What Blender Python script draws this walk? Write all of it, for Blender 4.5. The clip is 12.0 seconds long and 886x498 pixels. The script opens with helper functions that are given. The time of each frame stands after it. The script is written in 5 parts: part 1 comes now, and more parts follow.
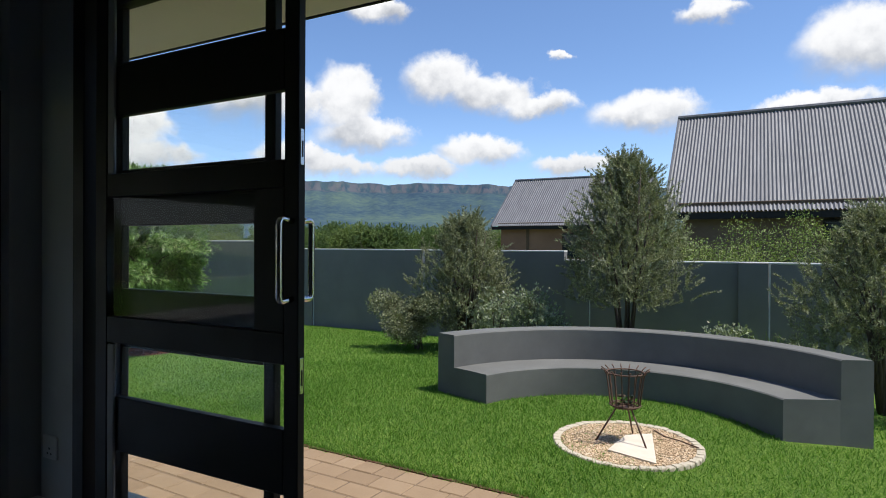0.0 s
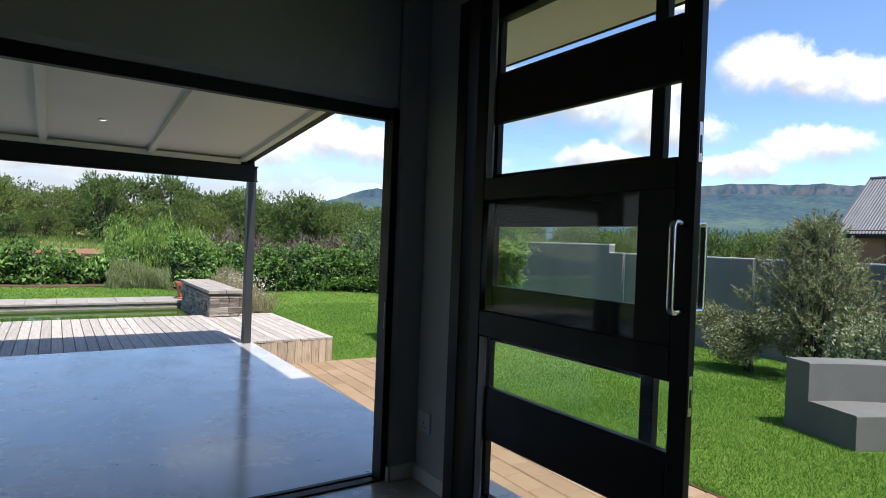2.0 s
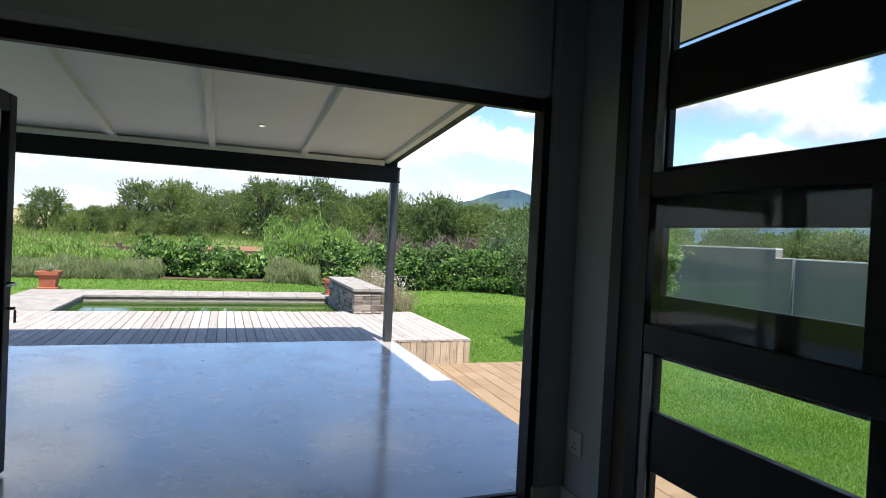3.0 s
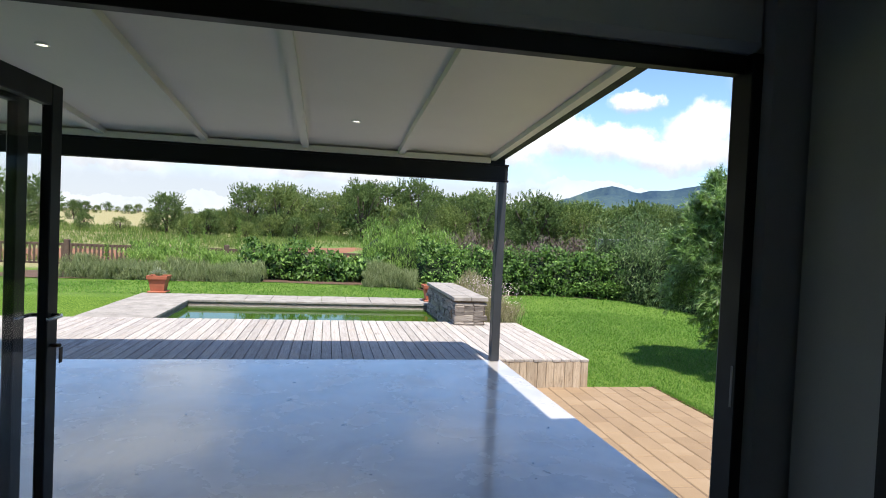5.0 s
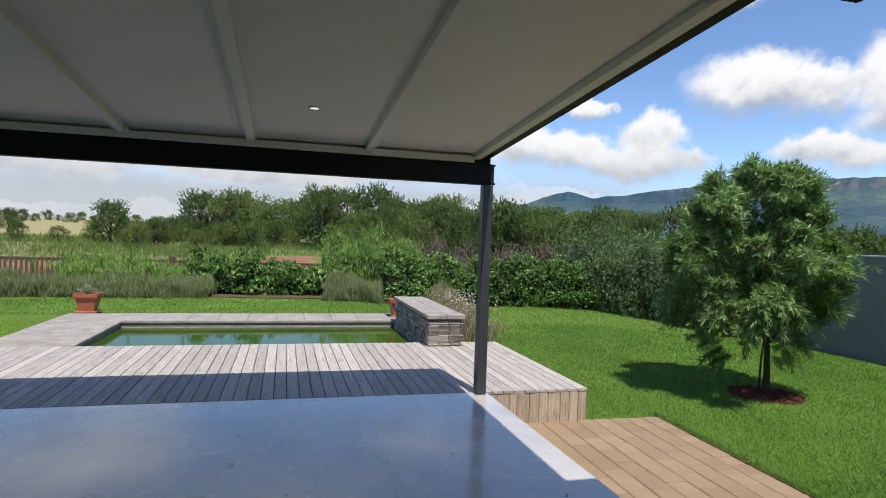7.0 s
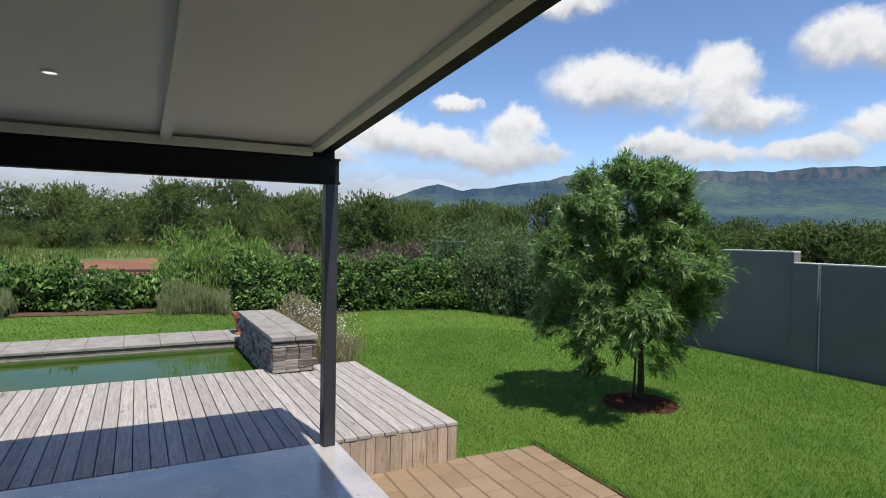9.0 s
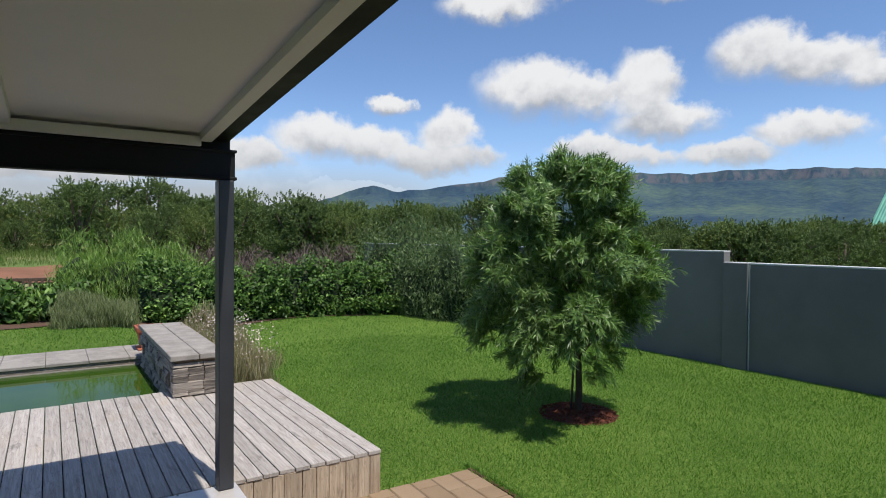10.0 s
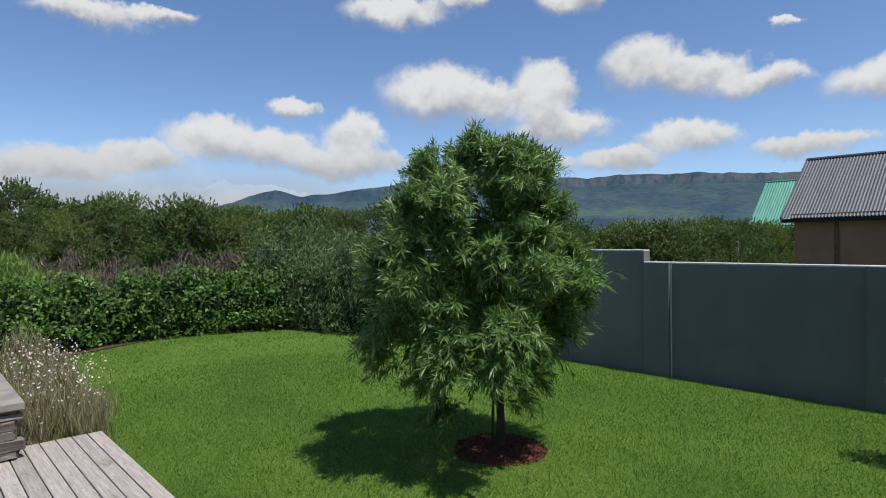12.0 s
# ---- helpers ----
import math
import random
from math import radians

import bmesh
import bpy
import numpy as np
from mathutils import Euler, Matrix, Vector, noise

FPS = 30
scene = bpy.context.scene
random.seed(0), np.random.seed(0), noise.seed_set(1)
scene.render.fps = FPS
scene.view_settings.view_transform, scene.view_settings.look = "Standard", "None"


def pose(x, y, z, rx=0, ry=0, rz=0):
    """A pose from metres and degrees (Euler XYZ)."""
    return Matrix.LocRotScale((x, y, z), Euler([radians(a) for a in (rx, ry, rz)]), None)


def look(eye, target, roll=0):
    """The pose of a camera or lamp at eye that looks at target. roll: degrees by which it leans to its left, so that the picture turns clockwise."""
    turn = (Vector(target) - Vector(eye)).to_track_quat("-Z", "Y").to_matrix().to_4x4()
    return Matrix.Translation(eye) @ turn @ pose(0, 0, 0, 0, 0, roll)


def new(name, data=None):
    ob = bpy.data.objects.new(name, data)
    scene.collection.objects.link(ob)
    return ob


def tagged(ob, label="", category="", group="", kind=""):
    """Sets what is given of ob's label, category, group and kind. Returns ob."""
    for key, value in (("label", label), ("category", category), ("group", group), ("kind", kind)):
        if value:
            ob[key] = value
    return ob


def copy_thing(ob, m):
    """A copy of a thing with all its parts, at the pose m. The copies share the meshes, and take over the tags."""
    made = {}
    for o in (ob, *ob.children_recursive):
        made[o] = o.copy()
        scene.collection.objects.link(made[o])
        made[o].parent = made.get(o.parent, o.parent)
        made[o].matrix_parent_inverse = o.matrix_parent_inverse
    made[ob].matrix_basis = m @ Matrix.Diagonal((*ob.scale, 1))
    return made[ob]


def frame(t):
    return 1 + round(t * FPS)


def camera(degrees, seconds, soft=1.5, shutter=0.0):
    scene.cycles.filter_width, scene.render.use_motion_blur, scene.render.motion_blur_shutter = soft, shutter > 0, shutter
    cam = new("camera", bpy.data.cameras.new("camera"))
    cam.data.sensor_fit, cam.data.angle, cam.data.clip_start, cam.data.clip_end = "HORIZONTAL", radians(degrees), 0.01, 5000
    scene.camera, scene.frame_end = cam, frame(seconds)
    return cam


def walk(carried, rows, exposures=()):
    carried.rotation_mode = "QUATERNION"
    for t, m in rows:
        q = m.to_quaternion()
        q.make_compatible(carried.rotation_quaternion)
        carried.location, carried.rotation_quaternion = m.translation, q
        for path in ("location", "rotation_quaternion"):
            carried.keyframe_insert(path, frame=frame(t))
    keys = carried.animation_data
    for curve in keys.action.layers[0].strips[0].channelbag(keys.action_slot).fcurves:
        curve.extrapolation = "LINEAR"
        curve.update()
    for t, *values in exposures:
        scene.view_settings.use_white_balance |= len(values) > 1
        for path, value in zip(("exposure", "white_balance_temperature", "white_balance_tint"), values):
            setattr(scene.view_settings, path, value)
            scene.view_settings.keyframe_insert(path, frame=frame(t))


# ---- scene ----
cam = camera(74.1, 12.0, 1.0)
PATH = [
    (0, (0.373, 0.736, 1.398), (-0.567, 2.501, 1.39), 0.3),
    (0.5, (0.294, 0.677, 1.39), (-0.833, 2.329, 1.385), 0.4),
    (1, (0.223, 0.624, 1.396), (-1.103, 2.121, 1.386), 1.1),
    (1.5, (0.142, 0.608, 1.395), (-1.37, 1.918, 1.381), 1.7),
    (2, (0.049, 0.627, 1.395), (-1.617, 1.733, 1.376), 2.2),
    (2.5, (-0.06, 0.659, 1.404), (-1.843, 1.563, 1.378), 2.4),
    (3, (-0.201, 0.677, 1.393), (-2.075, 1.377, 1.358), 2.8),
    (3.5, (-0.372, 0.702, 1.388), (-2.301, 1.228, 1.347), 3.0),
    (5.5, (-1.362, 0.785, 1.492), (-3.326, 1.171, 1.438), 2.5),
    (6, (-1.634, 0.722, 1.451), (-3.593, 1.136, 1.417), 2.5),
    (6.5, (-1.905, 0.773, 1.478), (-3.854, 1.221, 1.448), 2.3),
    (7, (-2.147, 0.816, 1.526), (-4.078, 1.337, 1.498), 2.0),
    (9, (-3.13, 1.383, 1.696), (-4.903, 2.308, 1.654), 0.9),
    (9.5, (-3.379, 1.576, 1.722), (-5.093, 2.606, 1.679), 0.7),
    (10, (-3.591, 1.773, 1.714), (-5.253, 2.885, 1.679), 0.4),
    (10.5, (-3.826, 1.976, 1.71), (-5.43, 3.171, 1.677), 0.1),
    (11, (-4.081, 2.212, 1.709), (-5.628, 3.48, 1.677), -0.1),
    (11.5, (-4.32, 2.446, 1.702), (-5.823, 3.765, 1.676), -0.4),
    (12, (-4.609, 2.672, 1.684), (-6.076, 4.031, 1.663), -0.6),
]
EXPOSURE = [(0, 0.26), (1.5, 0.48), (2.5, 0.86), (3.5, 0.98), (5.5, 0.65), (6.5, 0.33), (7.5, 0.2), (9.5, 0.08), (12, -0.14)]
walk(cam, [(t, look(eye, target, roll)) for t, eye, target, roll in PATH], EXPOSURE)

# ---- light and sky ----
SUN_EL, SUN_AZ = 65.8, 81.5          # degrees above the horizon; clockwise from +y
world = bpy.data.worlds.new("sky")
scene.world = world
world.use_nodes = True


class Nodes:
    """A short way to write node trees."""

    def __init__(self, tree):
        self.tree = tree
        tree.nodes.clear()

    def add(self, kind, inputs=None, **props):
        n = self.tree.nodes.new(kind)
        if "operation" in props:
            n.operation = props["operation"]
        if "use_clamp" in props:
            n.use_clamp = props["use_clamp"]
        if "data_type" in props:
            n.data_type = props["data_type"]
        if "blend_type" in props:
            n.blend_type = props["blend_type"]
        if "interpolation_type" in props:
            n.interpolation_type = props["interpolation_type"]
        for k, v in (inputs or {}).items():
            if isinstance(v, bpy.types.NodeSocket):
                self.tree.links.new(v, n.inputs[k])
            else:
                n.inputs[k].default_value = v
        return n

    def math(self, op, a, b=0.0, c=0.0, clamp=False):
        return self.add("ShaderNodeMath", {0: a, 1: b, 2: c}, operation=op, use_clamp=clamp).outputs[0]

    def vec(self, op, a, b=(0, 0, 0), c=(0, 0, 0)):
        return self.add("ShaderNodeVectorMath", {0: a, 1: b, 2: c}, operation=op)

    def noise(self, vector, scale, detail=4.0, rough=0.55, distort=0.0):
        return self.add("ShaderNodeTexNoise", {"Vector": vector, "Scale": scale, "Detail": detail, "Roughness": rough, "Distortion": distort})

    def ramp(self, fac, stops):
        n = self.add("ShaderNodeValToRGB", {"Fac": fac})
        e = n.color_ramp.elements
        while len(e) < len(stops):
            e.new(0.5)
        for el, (p, col) in zip(e, stops):
            el.position = p
            el.color = (*col, 1) if len(col) == 3 else col
        return n.outputs[0]

    def mix(self, fac, a, b, blend="MIX"):
        n = self.add("ShaderNodeMix", {0: fac}, data_type="RGBA", blend_type=blend)
        for i, v in ((6, a), (7, b)):
            if isinstance(v, bpy.types.NodeSocket):
                self.tree.links.new(v, n.inputs[i])
            else:
                n.inputs[i].default_value = (*v, 1) if len(v) == 3 else v
        return n.outputs[2]

    def smooth(self, v, lo, hi, a=0.0, b=1.0):
        return self.add("ShaderNodeMapRange", {0: v, 1: lo, 2: hi, 3: a, 4: b}, interpolation_type="SMOOTHSTEP").outputs[0]


# Cumulus: bearing left of +y, height, half width, half height, all in degrees.
CUMULUS = [
    (37.5, 13.4, 3.4, 3.4), (36.0, 10.4, 5.0, 1.7), (47.6, 14.0, 5.6, 2.7), (43.0, 13.0, 4.8, 2.2), (28.2, 15.5, 3.8, 2.5), (23.6, 14.2, 4.8, 2.0),
    (18.7, 13.1, 4.0, 1.3), (24.8, 9.0, 4.6, 1.5), (30.1, 7.3, 4.8, 1.2), (38.6, 7.3, 4.6, 1.3), (8.8, 12.0, 5.2, 1.8), (15.3, 7.5, 4.4, 1.0),
    (4.0, 19.8, 2.8, 0.9), (-7.2, 15.8, 4.5, 3.0), (-4.6, 11.6, 5.0, 1.0), (16.9, 17.4, 1.4, 0.5), (51.4, 21.3, 5.6, 1.4), (45.2, 22.4, 3.2, 1.0),
    (34.6, 21.7, 3.4, 1.2), (61.2, 12.5, 2.0, 1.0), (55.6, 9.9, 3.2, 2.2), (68.4, 9.3, 4.6, 2.1), (63.4, 8.5, 4.8, 1.9), (57.0, 7.4, 6.5, 1.9),
    (74.3, 7.2, 5.0, 1.8), (42.6, 8.3, 3.8, 1.5),
]
FAR_CLOUD = [
    (77.9, 18.5, 4.2, 1.1), (73.2, 19.3, 3.6, 0.8), (79.7, 6.2, 5.0, 1.8), (90.0, 5.2, 14.0, 2.0), (108.0, 5.0, 8.0, 2.0), (102.0, 13.0, 5.0, 1.8),
    (-22.0, 14.0, 8.0, 3.5), (-45.0, 20.0, 10.0, 4.0), (130.0, 16.0, 11.0, 4.0), (160.0, 22.0, 10.0, 4.0), (95.0, 33.0, 9.0, 3.5), (60.0, 40.0, 11.0, 4.0),
    (92.0, 25.5, 13.0, 3.6), (106.0, 18.0, 9.0, 2.8), (72.0, 35.0, 12.0, 4.0), (85.0, 42.0, 12.0, 4.0), (112.0, 24.0, 8.0, 2.5),
]
w = Nodes(world.node_tree)
sky = w.add("ShaderNodeTexSky")
sky.sky_type, sky.sun_disc, sky.sun_elevation, sky.sun_rotation = "NISHITA", False, radians(SUN_EL), radians(SUN_AZ)
sky.altitude, sky.air_density, sky.dust_density, sky.ozone_density = 1200.0, 1.0, 0.6, 1.6
way = w.vec("NORMALIZE", w.add("ShaderNodeTexCoord").outputs["Generated"]).outputs[0]
xyz = w.add("ShaderNodeSeparateXYZ", {0: way})
bearing = w.math("DEGREES", w.math("ARCTAN2", w.math("MULTIPLY", xyz.outputs[0], -1.0), xyz.outputs[1]))
height = w.math("DEGREES", w.math("ARCSINE", xyz.outputs[2]))
billow = w.noise(way, 11.0, 7.0, 0.56)
above = w.noise(w.vec("ADD", way, (0.003, 0.0, 0.02)).outputs[0], 15.0, 6.0, 0.52)
here = w.noise(way, 15.0, 6.0, 0.52)
fine = w.noise(way, 40.0, 5.0, 0.6)
shift = w.vec("MULTIPLY_ADD", billow.outputs["Color"], (3.6, 2.6, 0), (-1.8, -1.3, 0)).outputs[0]
shift2 = w.vec("MULTIPLY_ADD", fine.outputs["Color"], (2.2, 1.7, 0), (-1.1, -0.85, 0)).outputs[0]
at = w.add("ShaderNodeCombineXYZ", {0: bearing, 1: height}).outputs[0]
at = w.vec("ADD", w.vec("ADD", at, shift).outputs[0], shift2).outputs[0]
field, under, weigh = None, None, None
for a, e, sa, se in CUMULUS + FAR_CLOUD:
    sa, se, e = sa * 1.12, se * 1.14, e + 0.2
    q = w.vec("MULTIPLY_ADD", at, (1 / sa, 1 / se, 0), (-a / sa, -e / se, 0)).outputs[0]
    qy = w.add("ShaderNodeSeparateXYZ", {0: q}).outputs[1]
    near = w.math("SUBTRACT", 1.0, w.vec("LENGTH", q).outputs["Value"])
    pull = w.math("POWER", w.math("MAXIMUM", w.math("ADD", near, 0.4), 0.0), 2.0)
    lift = w.math("MULTIPLY", pull, qy)
    field = near if field is None else w.math("MAXIMUM", field, near)
    under = lift if under is None else w.math("ADD", under, lift)
    weigh = pull if weigh is None else w.math("ADD", weigh, pull)
rise = w.math("DIVIDE", under, w.math("MAXIMUM", weigh, 0.001))
cover = w.smooth(w.math("ADD", field, w.math("MULTIPLY", w.math("SUBTRACT", fine.outputs[0], 0.5), 0.3)), -0.06, w.smooth(rise, -0.5, 0.3, 0.8, 0.36))
bank = w.math("MULTIPLY", w.smooth(height, 3.5, 8.5, 0.92, 0.0), w.smooth(bearing, 48.0, 64.0))
cover = w.math("MAXIMUM", cover, bank)
lit = w.math("MULTIPLY", w.math("SUBTRACT", here.outputs[0], above.outputs[0]), 1.9)
shade = w.smooth(w.math("ADD", rise, lit), -0.8, 0.42)
cloud = w.mix(shade, (6.0, 6.3, 6.9), (12.9, 12.9, 12.9))
cloud = w.mix(w.smooth(height, 3.0, 11.0, 0.75, 0.0), cloud, (6.9, 7.1, 7.5))
low = w.smooth(height, 0.0, 16.0, 0.55, 0.0)
tinted = w.mix(w.math("MULTIPLY", low, 0.3), sky.outputs[0], (5.6, 6.9, 8.6))
blue = w.mix(1.0, tinted, (1.80, 2.02, 2.32), "MULTIPLY")
w.add("ShaderNodeOutputWorld", {0: w.add("ShaderNodeBackground", {0: w.mix(w.math("MULTIPLY", cover, 0.96), blue, cloud), 1: 0.066}).outputs[0]})

sun = bpy.data.lights.new("sun", "SUN")
sun.energy, sun.angle, sun.color = 5.0, radians(0.55), (1.0, 0.95, 0.87)
to_sun = Vector((math.sin(radians(SUN_AZ)) * math.cos(radians(SUN_EL)), math.cos(radians(SUN_AZ)) * math.cos(radians(SUN_EL)), math.sin(radians(SUN_EL))))
sun_ob = new("sun", sun)
sun_ob.matrix_world = look(to_sun * 30, (0, 0, 0))


# ---- materials ----
def material(name, base=(0.5, 0.5, 0.5), rough=0.6, metal=0.0, spec=0.5):
    m = bpy.data.materials.new(name)
    m.use_nodes = True
    n = Nodes(m.node_tree)
    b = n.add("ShaderNodeBsdfPrincipled", {"Base Color": (*base, 1), "Roughness": rough, "Metallic": metal, "Specular IOR Level": spec})
    out = n.add("ShaderNodeOutputMaterial", {0: b.outputs[0]})
    place = n.add("ShaderNodeTexCoord").outputs["Object"]
    return m, n, b, place, out


def put(n, b, key, value):
    n.tree.links.new(value, b.inputs[key])


def bump(n, b, value, strength=0.3, distance=0.01):
    put(n, b, "Normal", n.add("ShaderNodeBump", {"Height": value, "Strength": strength, "Distance": distance}).outputs[0])


def plaster(name, c0, c1, rough=0.85, grain=220.0, stain=1.6, relief=0.25):
    m, n, b, p, _ = material(name, c0, rough)
    big, small = n.noise(p, stain, 6.0, 0.6), n.noise(p, grain, 3.0, 0.6)
    mixed = n.math("ADD", n.math("MULTIPLY", big.outputs[0], 0.75), n.math("MULTIPLY", small.outputs[0], 0.25))
    put(n, b, "Base Color", n.ramp(mixed, [(0.33, c0), (0.68, c1)]))
    bump(n, b, small.outputs[0], relief, 0.004)
    return m


def painted_metal(name, c, rough=0.4, spec=0.5):
    m, n, b, p, _ = material(name, c, rough, 0.0, spec)
    big = n.noise(p, 5.0, 5.0)
    put(n, b, "Roughness", n.ramp(big.outputs[0], [(0.3, (rough - 0.08,) * 3), (0.7, (rough + 0.12,) * 3)]))
    put(n, b, "Base Color", n.ramp(big.outputs[0], [(0.3, tuple(v * 0.85 for v in c)), (0.7, tuple(v * 1.15 for v in c))]))
    bump(n, b, n.noise(p, 90.0, 2.0).outputs[0], 0.015, 0.002)
    return m


def leaves(name, dark, light, rough=0.5, thin=0.35, tip=None):
    m, n, b, p, out = material(name, dark, rough, 0.0, 0.25)
    rnd = n.add("ShaderNodeNewGeometry").outputs["Random Per Island"]
    patch = n.noise(p, 1.3, 3.0).outputs[0]
    v = n.math("ADD", n.math("MULTIPLY", rnd, 0.6), n.math("MULTIPLY", patch, 0.45))
    stops = [(0.12, dark), (0.72, light)] + ([(0.95, tip)] if tip else [])
    col = n.ramp(v, stops)
    put(n, b, "Base Color", col)
    t = n.add("ShaderNodeBsdfTranslucent", {0: n.mix(1.0, col, (1.0, 1.15, 0.55), "MULTIPLY")})
    mx = n.add("ShaderNodeMixShader", {0: thin, 1: b.outputs[0], 2: t.outputs[0]})
    n.tree.links.new(mx.outputs[0], out.inputs[0])
    return m


def bark(name, c0, c1):
    m, n, b, p, _ = material(name, c0, 0.9)
    s = n.noise(n.vec("MULTIPLY", p, (22, 22, 4)).outputs[0], 1.6, 6.0, 0.65)
    put(n, b, "Base Color", n.ramp(s.outputs[0], [(0.3, c0), (0.7, c1)]))
    bump(n, b, s.outputs[0], 0.8, 0.01)
    return m


def grey_timber(name, c0, c1, along=0, warm=(0.36, 0.28, 0.2)):
    """Weathered decking; every board differs a little."""
    m, n, b, p, _ = material(name, c0, 0.78)
    rnd = n.add("ShaderNodeObjectInfo").outputs["Random"]
    sh = n.add("ShaderNodeVectorMath", {0: (31.0, 17.0, 9.0), "Scale": rnd}, operation="SCALE").outputs[0]
    q = n.vec("ADD", p, sh).outputs[0]
    scale = [26.0, 26.0, 26.0]
    scale[along] = 1.5
    grain = n.noise(n.vec("MULTIPLY", q, tuple(scale)).outputs[0], 2.0, 7.0, 0.62, 0.6)
    ringy = n.noise(n.vec("MULTIPLY", q, tuple(v * 0.35 if i != along else 1.1 for i, v in enumerate(scale))).outputs[0], 1.3, 3.0, 0.5, 1.6)
    wave = n.math("FRACT", n.math("MULTIPLY", ringy.outputs[0], 7.0))
    stain = n.noise(q, 2.3, 5.0, 0.6)
    col = n.ramp(grain.outputs[0], [(0.28, c0), (0.55, tuple((a + c) / 2 for a, c in zip(c0, c1))), (0.74, c1)])
    col = n.mix(n.smooth(wave, 0.75, 1.0, 0.0, 0.5), col, tuple(v * 0.55 for v in c0))
    col = n.mix(n.smooth(stain.outputs[0], 0.52, 0.75, 0.0, 0.5), col, warm)
    mark = n.noise(n.vec("MULTIPLY", q, tuple(9.0 if i != along else 3.2 for i in range(3))).outputs[0], 1.0, 5.0, 0.6, 0.4)
    col = n.mix(n.smooth(mark.outputs[0], 0.62, 0.72, 0.0, 0.55), col, tuple(v * 0.32 for v in c0))
    tone = n.math("ADD", 0.82, n.math("MULTIPLY", rnd, 0.3))
    tinted = n.add("ShaderNodeVectorMath", {0: col, "Scale": tone}, operation="SCALE").outputs[0]
    put(n, b, "Base Color", tinted)
    bump(n, b, grain.outputs[0], 0.55, 0.004)
    return m


def clear_glass(name, tint=(0.99, 0.995, 0.99), gloss=1.0):
    """Flat pane: see-through with a mirror sheen that grows at grazing angles."""
    m = bpy.data.materials.new(name)
    m.use_nodes = True
    n = Nodes(m.node_tree)
    facing = n.add("ShaderNodeLayerWeight", {0: 0.5}).outputs["Facing"]
    sheen = n.math("MULTIPLY", n.math("ADD", 0.012, n.math("MULTIPLY", n.math("POWER", facing, 5.0), 0.3)), gloss, clamp=True)
    mx = n.add("ShaderNodeMixShader", {0: sheen, 1: n.add("ShaderNodeBsdfTransparent", {0: (*tint, 1)}).outputs[0], 2: n.add("ShaderNodeBsdfGlossy", {"Color": (0.9, 0.95, 0.95, 1), "Roughness": 0.01}).outputs[0]})
    n.add("ShaderNodeOutputMaterial", {0: mx.outputs[0]})
    return m


def make_floor():
    m, n, b, p, _ = material("polished screed", (0.2, 0.2, 0.2), 0.12, 0.0, 0.5)
    cloudy, fine_ = n.noise(p, 1.1, 7.0, 0.62, 0.8), n.noise(p, 60.0, 3.0)
    col = n.ramp(cloudy.outputs[0], [(0.3, (0.33, 0.305, 0.285)), (0.5, (0.45, 0.418, 0.39)), (0.72, (0.56, 0.52, 0.485))])
    specks = n.smooth(n.noise(p, 9.0, 2.0).outputs[0], 0.735, 0.76)
    put(n, b, "Base Color", n.mix(specks, col, (0.06, 0.055, 0.05)))
    put(n, b, "Roughness", n.ramp(n.noise(p, 2.2, 6.0, 0.6).outputs[0], [(0.3, (0.13,) * 3), (0.7, (0.36,) * 3)]))
    b.inputs["Coat Weight"].default_value, b.inputs["Coat Roughness"].default_value, b.inputs["Coat IOR"].default_value = 0.7, 0.11, 1.5
    bump(n, b, n.noise(p, 2.6, 4.0, 0.6, 1.0).outputs[0], 0.09, 0.01)
    return m


def make_lawn():
    m, n, b, p, _ = material("lawn soil and thatch", (0.06, 0.16, 0.02), 0.9, 0.0, 0.2)
    mid, small = n.noise(p, 0.55, 5.0, 0.6), n.noise(p, 55.0, 5.0, 0.7)
    v = n.math("ADD", n.math("MULTIPLY", mid.outputs[0], 0.25), n.math("MULTIPLY", small.outputs[0], 0.75))
    col = n.ramp(v, [(0.36, (0.03, 0.075, 0.01)), (0.5, (0.095, 0.17, 0.02)), (0.62, (0.185, 0.275, 0.05))])
    xyz_ = n.add("ShaderNodeSeparateXYZ", {0: p})
    # past the garden: rough veld grass and bare red earth
    veld = n.noise(p, 0.09, 6.0, 0.6)
    dry = n.smooth(xyz_.outputs[0], -70.0, -34.0, 0.16, 0.0)
    dry = n.math("ADD", dry, n.smooth(xyz_.outputs[1], -14.0, 2.0, 0.22, 0.0))
    vcol = n.ramp(n.math("ADD", dry, n.math("ADD", n.math("MULTIPLY", veld.outputs[0], 0.7), n.math("MULTIPLY", small.outputs[0], 0.3))), [(0.36, (0.06, 0.115, 0.02)), (0.5, (0.13, 0.19, 0.05)), (0.64, (0.28, 0.25, 0.125))])
    out_x = n.smooth(xyz_.outputs[0], -21.0, -19.5, 1.0, 0.0)
    out_y = n.smooth(xyz_.outputs[1], 12.0, 13.0, 0.0, 1.0)
    put(n, b, "Base Color", n.mix(n.math("MAXIMUM", out_x, out_y), col, vcol))
    bump(n, b, small.outputs[0], 0.9, 0.03)
    return m


def make_blade(name, a, c, tip):
    return leaves(name, a, c, 0.55, 0.4, tip)


